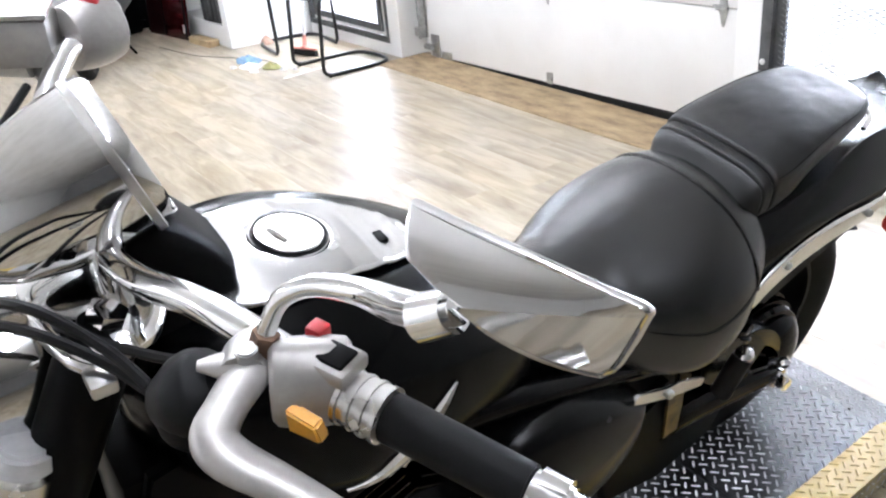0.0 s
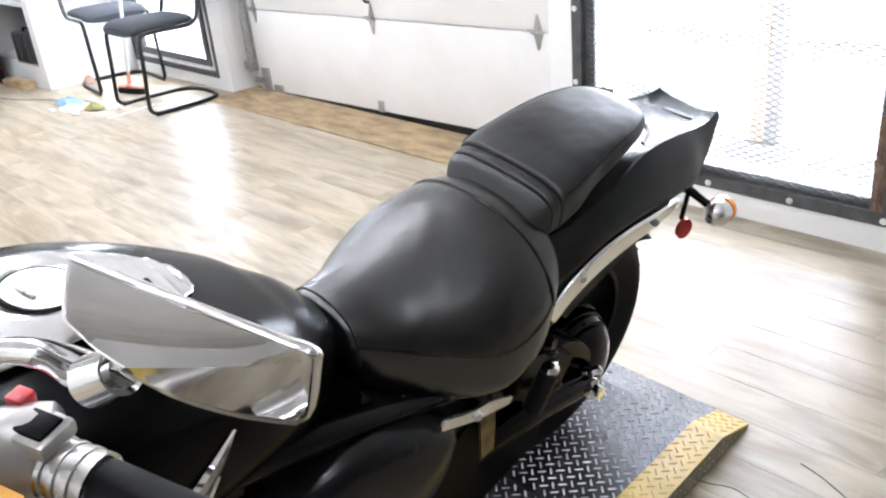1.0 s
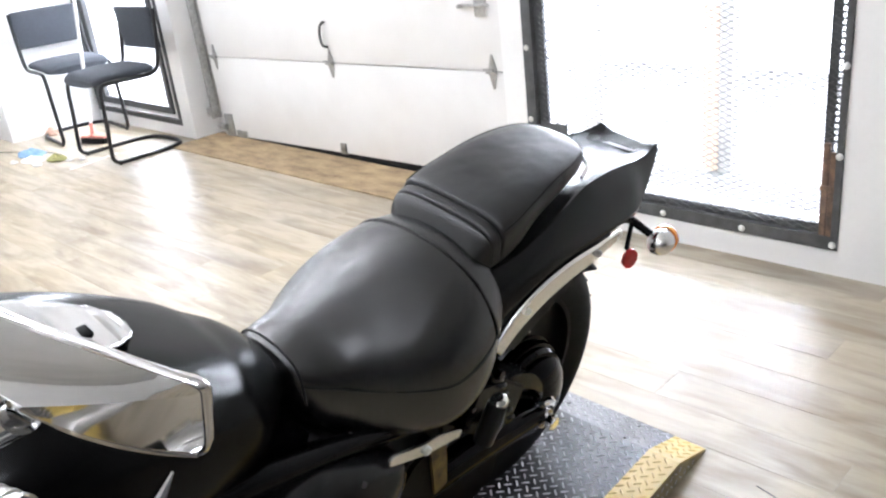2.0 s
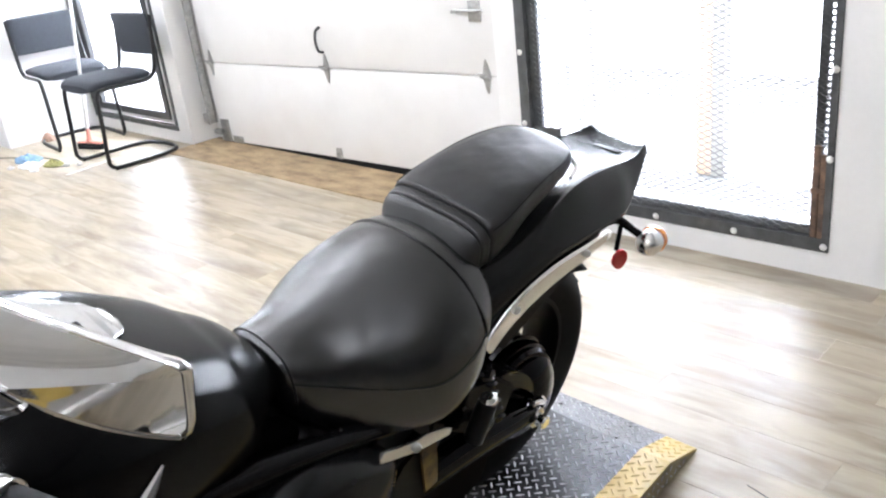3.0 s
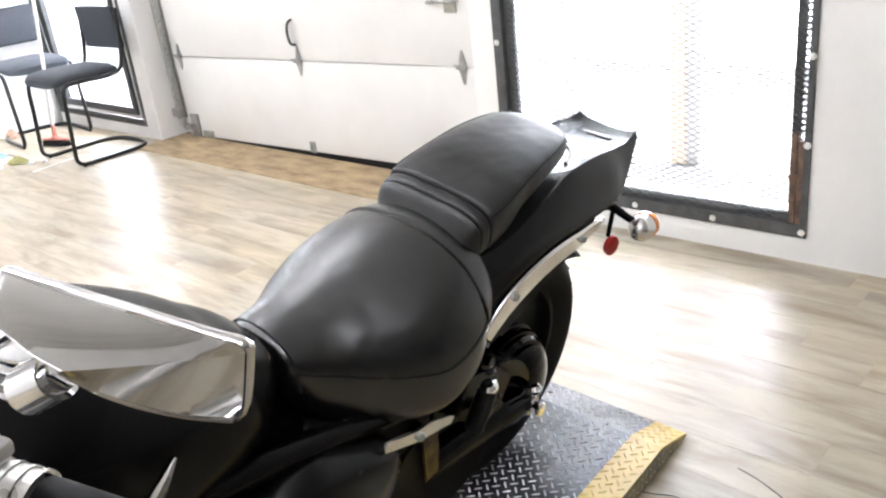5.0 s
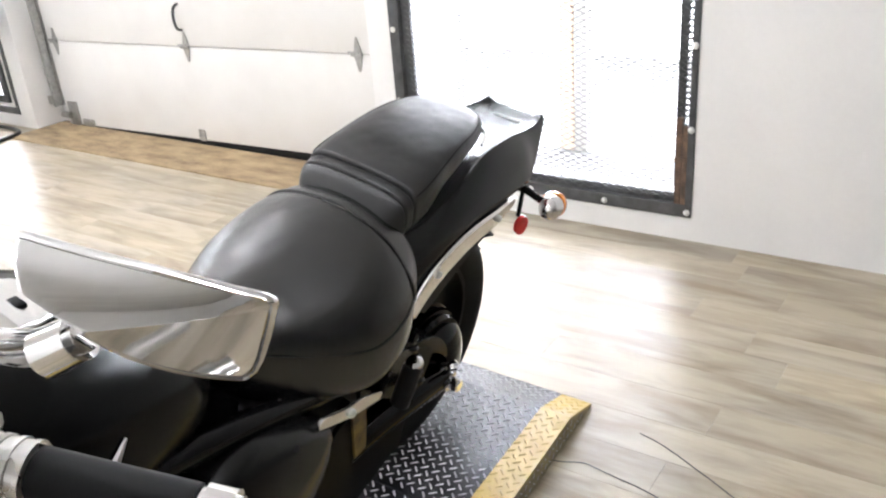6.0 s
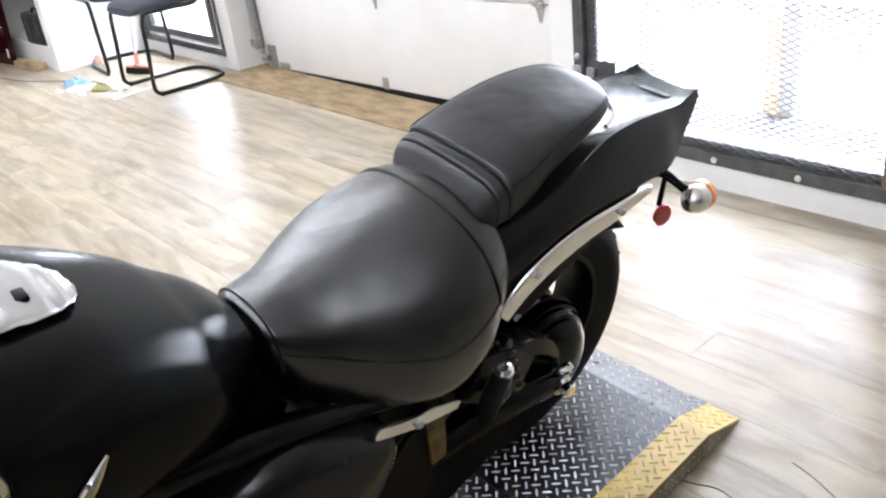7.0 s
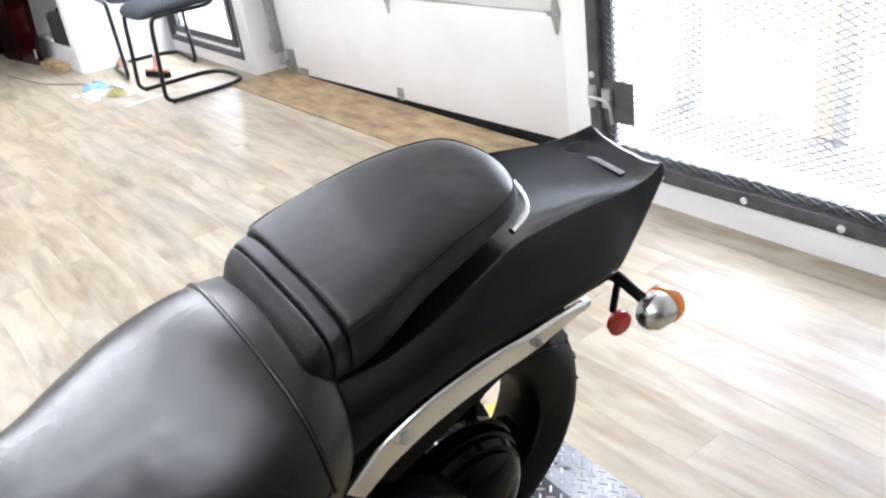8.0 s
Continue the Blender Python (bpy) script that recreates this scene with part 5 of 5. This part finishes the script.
def mirror_shell():
    """Two slightly bulged facets meeting at a ridge, inside a rounded rim that turns back into the shell."""
    a, b, c, d, e = (np.array(p) for p in ((1.157, 0.444, 1.352), (1.092, 0.584, 1.340), (1.0766, 0.5539, 1.2522), (1.162, 0.507, 1.317), (1.176, 0.470, 1.334)))
    b2 = b + (c - b) * 0.09
    left = spline([a, e, d], 4)
    right = [b + (a - b) * 0.045, b + (a - b) * 0.012 + (c - b) * 0.02, b + (c - b) * 0.05, b + (c - b) * 0.07, b2]
    rows = [(left[round(k * (len(left) - 1) / 4)], right[k]) for k in range(5)]
    foot = d + (e - d) * 0.05 - np.array([0, 0, 0.004])
    for k in range(1, 7):
        q = k / 6
        end = b2 + (c - b2) * q + (d - c) * 0.06 * max(0.0, q - 0.8) / 0.2
        rows.append((d + (foot - d) * q, end))
    n = 18
    grid = []
    for k, (p, q) in enumerate(rows):
        low = k > 4
        line = []
        for m in range(n + 1):
            u = m / n
            w = (k - 4) / 6 if low else k / 4
            out = np.array([0.0022, 0.0006, 0.0]) * (1 + 1.1 * w * low) * 4 * u * (1 - u)
            sag = (c - b2) / np.linalg.norm(c - b2) * 0.006 * 4 * u * (1 - u) * w * w if low else np.zeros(3)
            line.append(p + (q - p) * u + out + sag)
        grid.append(line)
    bm = bmesh.new()
    vs = [[bm.verts.new(p) for p in r] for r in grid]
    line = [v.co.copy() for v in vs[4]]
    for r0, r1 in zip(vs, vs[1:]):
        for m in range(n):
            bm.faces.new((r0[m], r0[m + 1], r1[m + 1], r1[m]))
    loop = vs[0][:] + [r[-1] for r in vs[1:]] + vs[-1][:-1][::-1] + [r[0] for r in vs[1:-1]][::-1]
    centre = sum((v.co for v in loop), Vector()) / len(loop)
    rim_line = [v.co.copy() for v in loop]
    prev = loop
    for grow, deep in ((0.0008, 0.0010), (0.0024, 0.0008), (0.0036, -0.0012), (0.0036, -0.0042), (0.0015, -0.0070), (-0.006, -0.0095), (-0.020, -0.0120)):
        ring = []
        for v in loop:
            away = (v.co - centre)
            away.x *= 0.2
            ring.append(bm.verts.new(v.co + away.normalized() * grow + Vector((deep, deep * 0.1, 0))))
        for m in range(len(loop)):
            bm.faces.new((prev[m - 1], prev[m], ring[m], ring[m - 1]))
        prev = ring
    bm.faces.new(prev)
    bmesh.ops.remove_doubles(bm, verts=bm.verts, dist=0.0002)
    return bm, line, rim_line


shell_mesh, ridge, lip = mirror_shell()
shell = part("mirror_shell", shell_mesh, M_MIRROR, bike, "chrome wedge-shaped mirror shell with two polished facets")
for ed in shell.data.edges:
    for sharp in (ridge, lip):
        if all(any((shell.data.vertices[k].co - p).length < 3e-4 for p in sharp) for k in ed.vertices):
            ed.use_edge_sharp = True

# ---- chairs by the window ----
def chair(m, label):
    """Cantilever chair: x ahead (the way a sitter faces), legs at the front, runners going back."""
    c = thing("cantilever_chair", label, "chair", m, "chairs by the window")
    r, w, zs = 0.0135, 0.245, 0.528
    for s in (1, -1):
        y = s * w
        part("leg", tube([(0.02, y, 0.014), (0.10, y, 0.0135), (0.185, y, 0.016), (0.225, y, 0.04), (0.232, y, 0.09), (0.215, y, 0.30), (0.205, y, 0.45), (0.19, y, zs - 0.02), (0.15, y, zs), (-0.05, y, zs)], r, 5, 12), M_TUBE, c)
        part("runner", tube([(0.03, y, 0.0135), (-0.10, y, 0.0135), (-0.21, y * 0.97, 0.0135), (-0.285, y * 0.8, 0.0135), (-0.32, y * 0.4, 0.0135), (-0.328, 0, 0.0135)], r, 5, 12), M_TUBE, c)
        part("back_post", tube([(-0.04, y, zs), (-0.15, y, zs), (-0.205, y, zs + 0.02), (-0.235, y, zs + 0.07), (-0.26, y, zs + 0.2), (-0.282, y, zs + 0.405)], r, 5, 12), M_TUBE, c)
        part("foot", rod((0.19, y, 0.0), (0.19, y, 0.016), 0.011, n=12), M_RUBBER, c)
    part("seat", loft([(-0.215, 0.2, zs + 0.005, zs + 0.045, 0.5, 2.6, 2.6), (-0.19, 0.23, zs + 0.0, zs + 0.062, 0.45, 3, 3.4), (-0.05, 0.236, zs - 0.002, zs + 0.070, 0.45, 3, 3.4), (0.12, 0.236, zs - 0.004, zs + 0.070, 0.45, 3, 3.4),
                     (0.20, 0.23, zs - 0.015, zs + 0.058, 0.45, 3, 3.4), (0.232, 0.2, zs - 0.02, zs + 0.03, 0.5, 2.4, 2.4)], 5, 32), M_FABRIC, c, "charcoal padded seat")
    bk = loft([(-0.135, 0.24, -0.012, 0.022, 0.5, 2.6, 2.6), (-0.118, 0.242, -0.018, 0.032, 0.5, 3, 3), (0.0, 0.244, -0.020, 0.036, 0.5, 3, 3), (0.118, 0.242, -0.018, 0.032, 0.5, 3, 3), (0.135, 0.24, -0.012, 0.022, 0.5, 2.6, 2.6)], 4, 28)
    bmesh.ops.transform(bk, matrix=pose(-0.262, 0, zs + 0.280, 0, -90, 0) @ pose(0, 0, 0, 0, 5, 0), verts=bk.verts)
    part("backrest", bk, M_FABRIC, c, "charcoal padded backrest")
    return c


chair(pose(3.062, 5.688, 0, 0, 0, 180), "black tube cantilever chair with charcoal padding beside the roll-up door")
chair(pose(3.165, 6.565, 0, 0, 0, -96), "black tube cantilever chair with charcoal padding, back to the wall")

# ---- broom, rags and scraps ----
br = thing("broom", "white-handled broom with a faded red head standing among the chairs", "broom", pose(3.06, 6.215, 0, 0, 0, -71))
part("bristles", loft([(-0.115, 0.020, 0.0, 0.042, 0.2, 3, 3), (0, 0.024, 0.0, 0.044, 0.2, 3, 3), (0.115, 0.020, 0.0, 0.042, 0.2, 3, 3)], 3, 20), M_RUBBER, br, "dark bristles")
part("head", loft([(-0.115, 0.016, 0.042, 0.058, 0.5, 3, 3), (-0.03, 0.020, 0.042, 0.064, 0.5, 3, 3), (0, 0.022, 0.042, 0.082, 0.5, 3, 3), (0.03, 0.020, 0.042, 0.064, 0.5, 3, 3), (0.115, 0.016, 0.042, 0.058, 0.5, 3, 3)], 3, 20), M_ORANGE, br, "faded red broom head")
part("socket", rod((0, 0, 0.075), (0.0, 0.01, 0.15), 0.017, 0.013, n=14), M_ORANGE, br)
part("handle", rod((0, 0.008, 0.14), (0.05, 0.16, 1.32), 0.0115, n=14), M_WHITEPL, br, "white handle")


def rag(name, x, y, rx, ry, h, mat, label, seed):
    bm = bmesh.new()
    n = 22
    g = []
    for i in range(n + 1):
        row = []
        for j in range(n + 1):
            u, v = 2 * i / n - 1, 2 * j / n - 1
            a, b = u * math.sqrt(1 - v * v / 2), v * math.sqrt(1 - u * u / 2)
            q = 1 + 0.22 * noise.noise((a * 1.7 + seed, b * 1.7, 3.1))
            z = 0.004 + h * max(0.0, 1 - (a * a + b * b)) * (0.55 + 0.75 * abs(noise.noise((a * 3.2, b * 3.2, seed)))) + 0.006 * noise.noise((a * 7, b * 7, seed))
            row.append(bm.verts.new((x + rx * a * q, y + ry * b * q, max(0.003, z))))
        g.append(row)
    for i in range(n):
        for j in range(n):
            bm.faces.new((g[i][j], g[i + 1][j], g[i + 1][j + 1], g[i][j + 1]))
    return tagged(thicken(part(name, bm, mat, None, label), 0.003, 1), category="cloth")


rag("cloth", 2.67, 6.42, 0.09, 0.15, 0.045, M_BLUECLOTH, "crumpled pale blue cloth on the floor", 1.0)
rag("cloth", 2.60, 6.22, 0.07, 0.11, 0.03, M_WHITECLOTH, "crumpled white cloth on the floor", 4.0)
rag("cloth", 2.705, 6.06, 0.06, 0.09, 0.04, M_OLIVECLOTH, "crumpled olive cloth on the floor", 7.0)
tagged(part("paper_sheet", box((0, 0, 0), (0.36, 0.02, 0.003), 0.0, pose(2.64, 5.69, 0.0, 0, 0, 8)), M_WHITEPL, None, "thin pale offcut lying on the floor", False), category="scrap")
for x, y, r, sd in ((2.56, 6.05, 0.03, 21.0), (2.74, 5.93, 0.022, 22.0), (2.50, 6.30, 0.025, 23.0), (2.80, 5.86, 0.018, 24.0)):
    rag("paper_scrap", x, y, r, r * 1.3, 0.02, M_WHITECLOTH, "small crumpled white paper scrap on the floor", sd)
rag("leaf_scrap", 3.02, 6.872, 0.05, 0.06, 0.07, material("dry_leaf", (0.55, 0.38, 0.3), 0.9, second=(0.4, 0.25, 0.18), scale=40), "dry curled leaf lying against the wall", 11.0)
tagged(part("floor_cable", tube([(2.35, 7.6, 0.004), (2.45, 7.0, 0.004), (2.62, 6.65, 0.004), (2.75, 6.35, 0.004), (2.78, 6.15, 0.004)], 0.003, 8, 6), M_IRON, None, "thin grey cable on the floor"), category="cable")

# ---- white shelving built beside the return wall ----
shelf = thing("shelf_unit", "white open shelf unit holding a black case", "shelf", pose(2.745, 6.965, 0))
for nm, lo, hi in (("side_panel", (0, -0.02, 0), (0.9, 0.10, 2.2)), ("side_panel", (0, 1.12, 0), (0.9, 1.2, 2.2)),
                   ("back_panel", (0.82, 0.1, 0), (0.9, 1.12, 2.2)), ("plinth", (0, 0.1, 0.0), (0.82, 1.12, 0.17))):
    part(nm, box(lo, hi, 0.004), M_WALL, shelf, "", False)
for z in (0.62, 1.08, 1.6, 2.15):
    part("board", box((0.0, 0.1, z), (0.82, 1.12, z + 0.035), 0.003), M_WHITEPL, shelf, "", False)
case = thing("tool_case", "black ribbed plastic tool case standing on the shelf", "case", pose(2.82, 7.285, 0.17, 0, 0, 6))
part("body", box((-0.07, -0.20, 0), (0.07, 0.20, 0.245), 0.022), M_CASE, case)
for k in range(5):
    part("rib", box((-0.078, -0.17 + 0.073 * k, 0.015), (-0.069, -0.125 + 0.073 * k, 0.225), 0.003), M_CASE, case)
part("handle", tube([(-0.02, -0.06, 0.240), (-0.02, -0.05, 0.272), (-0.02, 0.05, 0.272), (-0.02, 0.06, 0.240)], 0.009, 4, 8), M_SATIN, case)
for k, (y, h, mat, lab) in enumerate(((7.42, 0.24, M_BLUEPAINT, "dark blue bottle on the shelf"), (7.52, 0.2, M_WHITEPL, "white bottle on the shelf"), (7.66, 0.26, M_SATIN, "black bottle on the shelf"))):
    bt = thing("bottle", lab, "bottle", pose(2.89, y - 0.28, 0.655))
    part("body", rod((0, 0, 0), (0, 0, h * 0.75), 0.036, n=20, bevel=0.008), mat, bt)
    part("cap", rod((0, 0, h * 0.75), (0, 0, h), 0.018, 0.014, n=14, bevel=0.003), M_SATIN, bt)
tagged(part("timber_block", box((-0.05, -0.19, 0), (0.05, 0.19, 0.055), 0.004, pose(2.66, 7.36, 0.0, 0, 0, 6)), M_PLY, None, "short brown timber offcut on the floor by the shelf"), category="board")
# dark glossy panels leaning in front of the shelf, and dark storage in the far corner
M_BLACKRED = material("black_red_gloss", (0.012, 0.003, 0.003), 0.12, second=(0.05, 0.004, 0.005), scale=4, spec=0.35)
for y0, y1, x, mat, lab in ((7.64, 8.02, 2.60, M_BLACKRED, "tall black and dark red glossy panel leaning on the shelf"), (8.03, 8.36, 2.545, M_DARKRED, "dark red glossy panel leaning on the shelf")):
    pn = thing("body_panel", lab, "panel", pose(x, (y0 + y1) / 2, 0, 0, 4, 9))
    w = (y1 - y0) / 2
    part("board", slab([(-w, 0.0), (w, 0.0), (w, 1.45), (w - 0.05, 1.52), (-w + 0.05, 1.52), (-w, 1.45)], 0.04, 0, None, 0.006), mat, pn)
    part("edge_trim", tube([(-0.022, -w, 0.02), (-0.022, -w, 1.44), (-0.022, 0, 1.51), (-0.022, w, 1.44), (-0.022, w, 0.02)], 0.008, 4, 8), M_SATIN, pn)
part("label", box((-0.026, -0.17, 0.06), (-0.0215, -0.145, 0.13), 0.001), M_WHITEPL, bpy.data.objects["body_panel"], "small white sticker")
cab = thing("storage_cabinet", "tall black storage cabinet in the far corner", "cabinet", pose(2.45, 8.60, 0))
part("body", box((0, 0, 0.08), (0.95, 1.2, 1.95), 0.01), M_SATIN, cab)
for k in range(2):
    dr = part("door", box((-0.022, 0.01 + 0.595 * k, 0.1), (-0.001, 0.595 + 0.595 * k, 1.93), 0.004), M_SATIN, cab)
    part("handle", rod((-0.035, 0.56 + 0.07 * k, 0.95), (-0.035, 0.56 + 0.07 * k, 1.1), 0.007, n=10), M_STEEL, dr)
part("plinth", box((0.02, 0.02, 0), (0.93, 1.18, 0.08)), M_SATIN, cab, "", False)
for k, (x, y, h, mat, lab) in enumerate(((2.30, 8.50, 0.75, M_SATIN, "black jacket-like cover hanging over a low stand"), (2.12, 8.75, 0.55, M_DARKRED, "dark red plastic crate stack"))):
    st = thing("covered_stand" if k == 0 else "crate_stack", lab, "stand" if k == 0 else "crate", pose(x, y, 0, 0, 0, 12))
    for q in range(2):
        part("tier" if k else "drape", loft([(-0.13, 0.13, h * q / 2, h * (q + 1) / 2 - 0.004, 0.5, 5, 5), (0.0, 0.15, h * q / 2, h * (q + 1) / 2 - 0.002, 0.5, 5, 5), (0.13, 0.13, h * q / 2, h * (q + 1) / 2 - 0.004, 0.5, 5, 5)], 3, 28), mat, st)

# ---- second motorcycle in the far part of the room ----
bike2 = thing("motorcycle", "dark motorcycle with a blue front mudguard, parked", "motorcycle", pose(1.62, 6.98, 0, 0, 0, -112) @ pose(0, 0, 0, -8, 0, 0))
w2 = wheel(bike2, 0.0, 0.30, 0.06, 0.21, "front_tyre", 1, 0.05)
wheel(bike2, -1.4, 0.31, 0.08, 0.21, "rear_tyre", 1, 0.05)
part("mudguard", thicken_bm([(0.33 * math.cos(a), 0.30 + 0.33 * math.sin(a)) for a in np.linspace(radians(30), radians(170), 20)], 0.07), M_BLUEPAINT, bike2, "gloss blue mudguard")
for s in (1, -1):
    part("fork_leg", rod((0, s * 0.095, 0.30), (-0.30, s * 0.095, 0.95), 0.024, n=16), M_ENGINE, bike2, "black fork leg")
    part("frame_rail", tube([(-0.30, s * 0.07, 0.82), (-0.6, s * 0.13, 0.68), (-0.95, s * 0.13, 0.66), (-1.4, s * 0.12, 0.72)], 0.022, 5, 10), M_ENGINE, bike2)
part("fuel_tank", loft([(-0.32, 0.06, 0.80, 0.92, 0.5, 2.2, 2.2), (-0.45, 0.15, 0.74, 1.0, 0.45, 2.2, 2.4), (-0.65, 0.15, 0.74, 0.98, 0.45, 2.2, 2.4), (-0.80, 0.09, 0.76, 0.88, 0.5, 2.2, 2.2)], 4, 28), M_BLUEPAINT, bike2, "gloss blue fuel tank")
part("seat", loft([(-0.80, 0.08, 0.74, 0.82, 0.5, 2.4, 2.4), (-1.05, 0.14, 0.72, 0.82, 0.45, 2.4, 2.6), (-1.4, 0.11, 0.78, 0.88, 0.45, 2.4, 2.6), (-1.5, 0.06, 0.80, 0.86, 0.5, 2.2, 2.2)], 4, 24), M_LEATHER, bike2)
part("engine", loft([(-0.40, 0.10, 0.25, 0.6, 0.5, 3, 3), (-0.6, 0.15, 0.18, 0.70, 0.5, 3, 3), (-0.85, 0.14, 0.2, 0.66, 0.5, 3, 3), (-0.95, 0.09, 0.26, 0.5, 0.5, 3, 3)], 3, 24), M_ENGINE, bike2)
part("handlebar", tube([(-0.35, 0.36, 1.0), (-0.30, 0.2, 1.03), (-0.30, 0, 1.0), (-0.30, -0.2, 1.03), (-0.35, -0.36, 1.0)], 0.013, 5, 10), M_ENGINE, bike2)
part("side_stand", tube([(-0.75, 0.12, 0.26), (-0.73, 0.2, 0.12), (-0.70, 0.27, 0.045)], 0.012, 4, 8), M_ENGINE, bike2)

# ---- ceiling lamps: rows of globe lamps along the room ----
LAMPS = [(0.62, -0.6 + 0.9 * k) for k in range(10)] + [(1.9, 2.7 + 0.9 * k) for k in range(6)] + [(-2.8, 1.6 + 1.3 * k) for k in range(6)]
first_lamp = None
for x, y in LAMPS:
    if first_lamp is None:
        first_lamp = thing("ceiling_lamp", "white globe ceiling lamp on a short stem, switched on", "ceiling lamp", pose(x, y, CEIL), "ceiling lamps")
        part("ceiling_rose", lathe([(0.0, 0.01), (0.0, 0.06), (-0.02, 0.055), (-0.025, 0.01)], pose(0, 0, 0, 90, 0, 0), 24), M_WHITEPL, first_lamp)
        part("stem", rod((0, 0, -0.02), (0, 0, -0.16), 0.012, n=12), M_WHITEPL, first_lamp)
        globe = [(-0.15 - 0.10 * (1 - math.cos(a)), 0.004 + 0.10 * math.sin(a)) for a in np.linspace(0, math.pi, 15)]
        part("globe", lathe(globe, pose(0, 0, 0, 90, 0, 0), 28), M_TUBEGLOW, first_lamp, "glowing white globe")
    else:
        copy_thing(first_lamp, pose(x, y, CEIL))

# ---- floor planks ----
PW, PL = 0.152, 1.22


def plank_mesh(length):
    bm = bmesh.new()
    g = 0.0003
    x0, x1, y0, y1, z, c = -PW / 2 + g, PW / 2 - g, g, length - g, 0.0, 0.0006
    lo = [bm.verts.new(p) for p in ((x0, y0, z - 0.005), (x1, y0, z - 0.005), (x1, y1, z - 0.005), (x0, y1, z - 0.005))]
    mid = [bm.verts.new(p) for p in ((x0, y0, z - c * 0.6), (x1, y0, z - c * 0.6), (x1, y1, z - c * 0.6), (x0, y1, z - c * 0.6))]
    up = [bm.verts.new(p) for p in ((x0 + c, y0 + c, z), (x1 - c, y0 + c, z), (x1 - c, y1 - c, z), (x0 + c, y1 - c, z))]
    for a, b in ((lo, mid), (mid, up)):
        for k in range(4):
            bm.faces.new((a[k], a[(k + 1) % 4], b[(k + 1) % 4], b[k]))
    bm.faces.new(up)
    me = bpy.data.meshes.new("plank")
    bm.to_mesh(me)
    bm.free()
    me.materials.append(M_PLANK)
    return me


PLANK = plank_mesh(PL)
rest = bmesh.new()
rng = random.Random(5)
k = 0
x = WALL_X + 0.18 - PW / 2
while x > FLOOR_X0:
    y = FLOOR_Y0 - rng.random() * PL
    while y < FLOOR_Y1:
        if -0.45 < x and -0.1 < y + PL and y < 8.6 and k < 320:
            ob = new("plank", PLANK)
            ob.parent = floor
            ob.location = (x, y, 0)
            k += 1
        else:
            g = 0.0006
            vs = [rest.verts.new(p) for p in ((x - PW / 2 + g, y + g, 0), (x + PW / 2 - g, y + g, 0), (x + PW / 2 - g, y + PL - g, 0), (x - PW / 2 + g, y + PL - g, 0))]
            rest.faces.new(vs)
        y += PL
    x -= PW
tagged(part("plank_field", rest, M_PLANK, floor, "", False), kind="stuff")

# hairline cracks in the floor by the lift
for pts in ([(2.0, 0.925, 0), (2.008, 0.895, 0), (2.028, 0.848, 0), (2.022, 0.800, 0), (2.012, 0.737, 0), (2.003, 0.675, 0), (1.97, 0.55, 0), (1.92, 0.36, 0)],
            [(2.214, 0.765, 0), (2.197, 0.705, 0), (2.170, 0.645, 0), (2.138, 0.584, 0), (2.115, 0.538, 0), (2.02, 0.37, 0)]):
    part("floor_crack", tube(pts, 0.0019, 5, 5), M_IRON, floor)
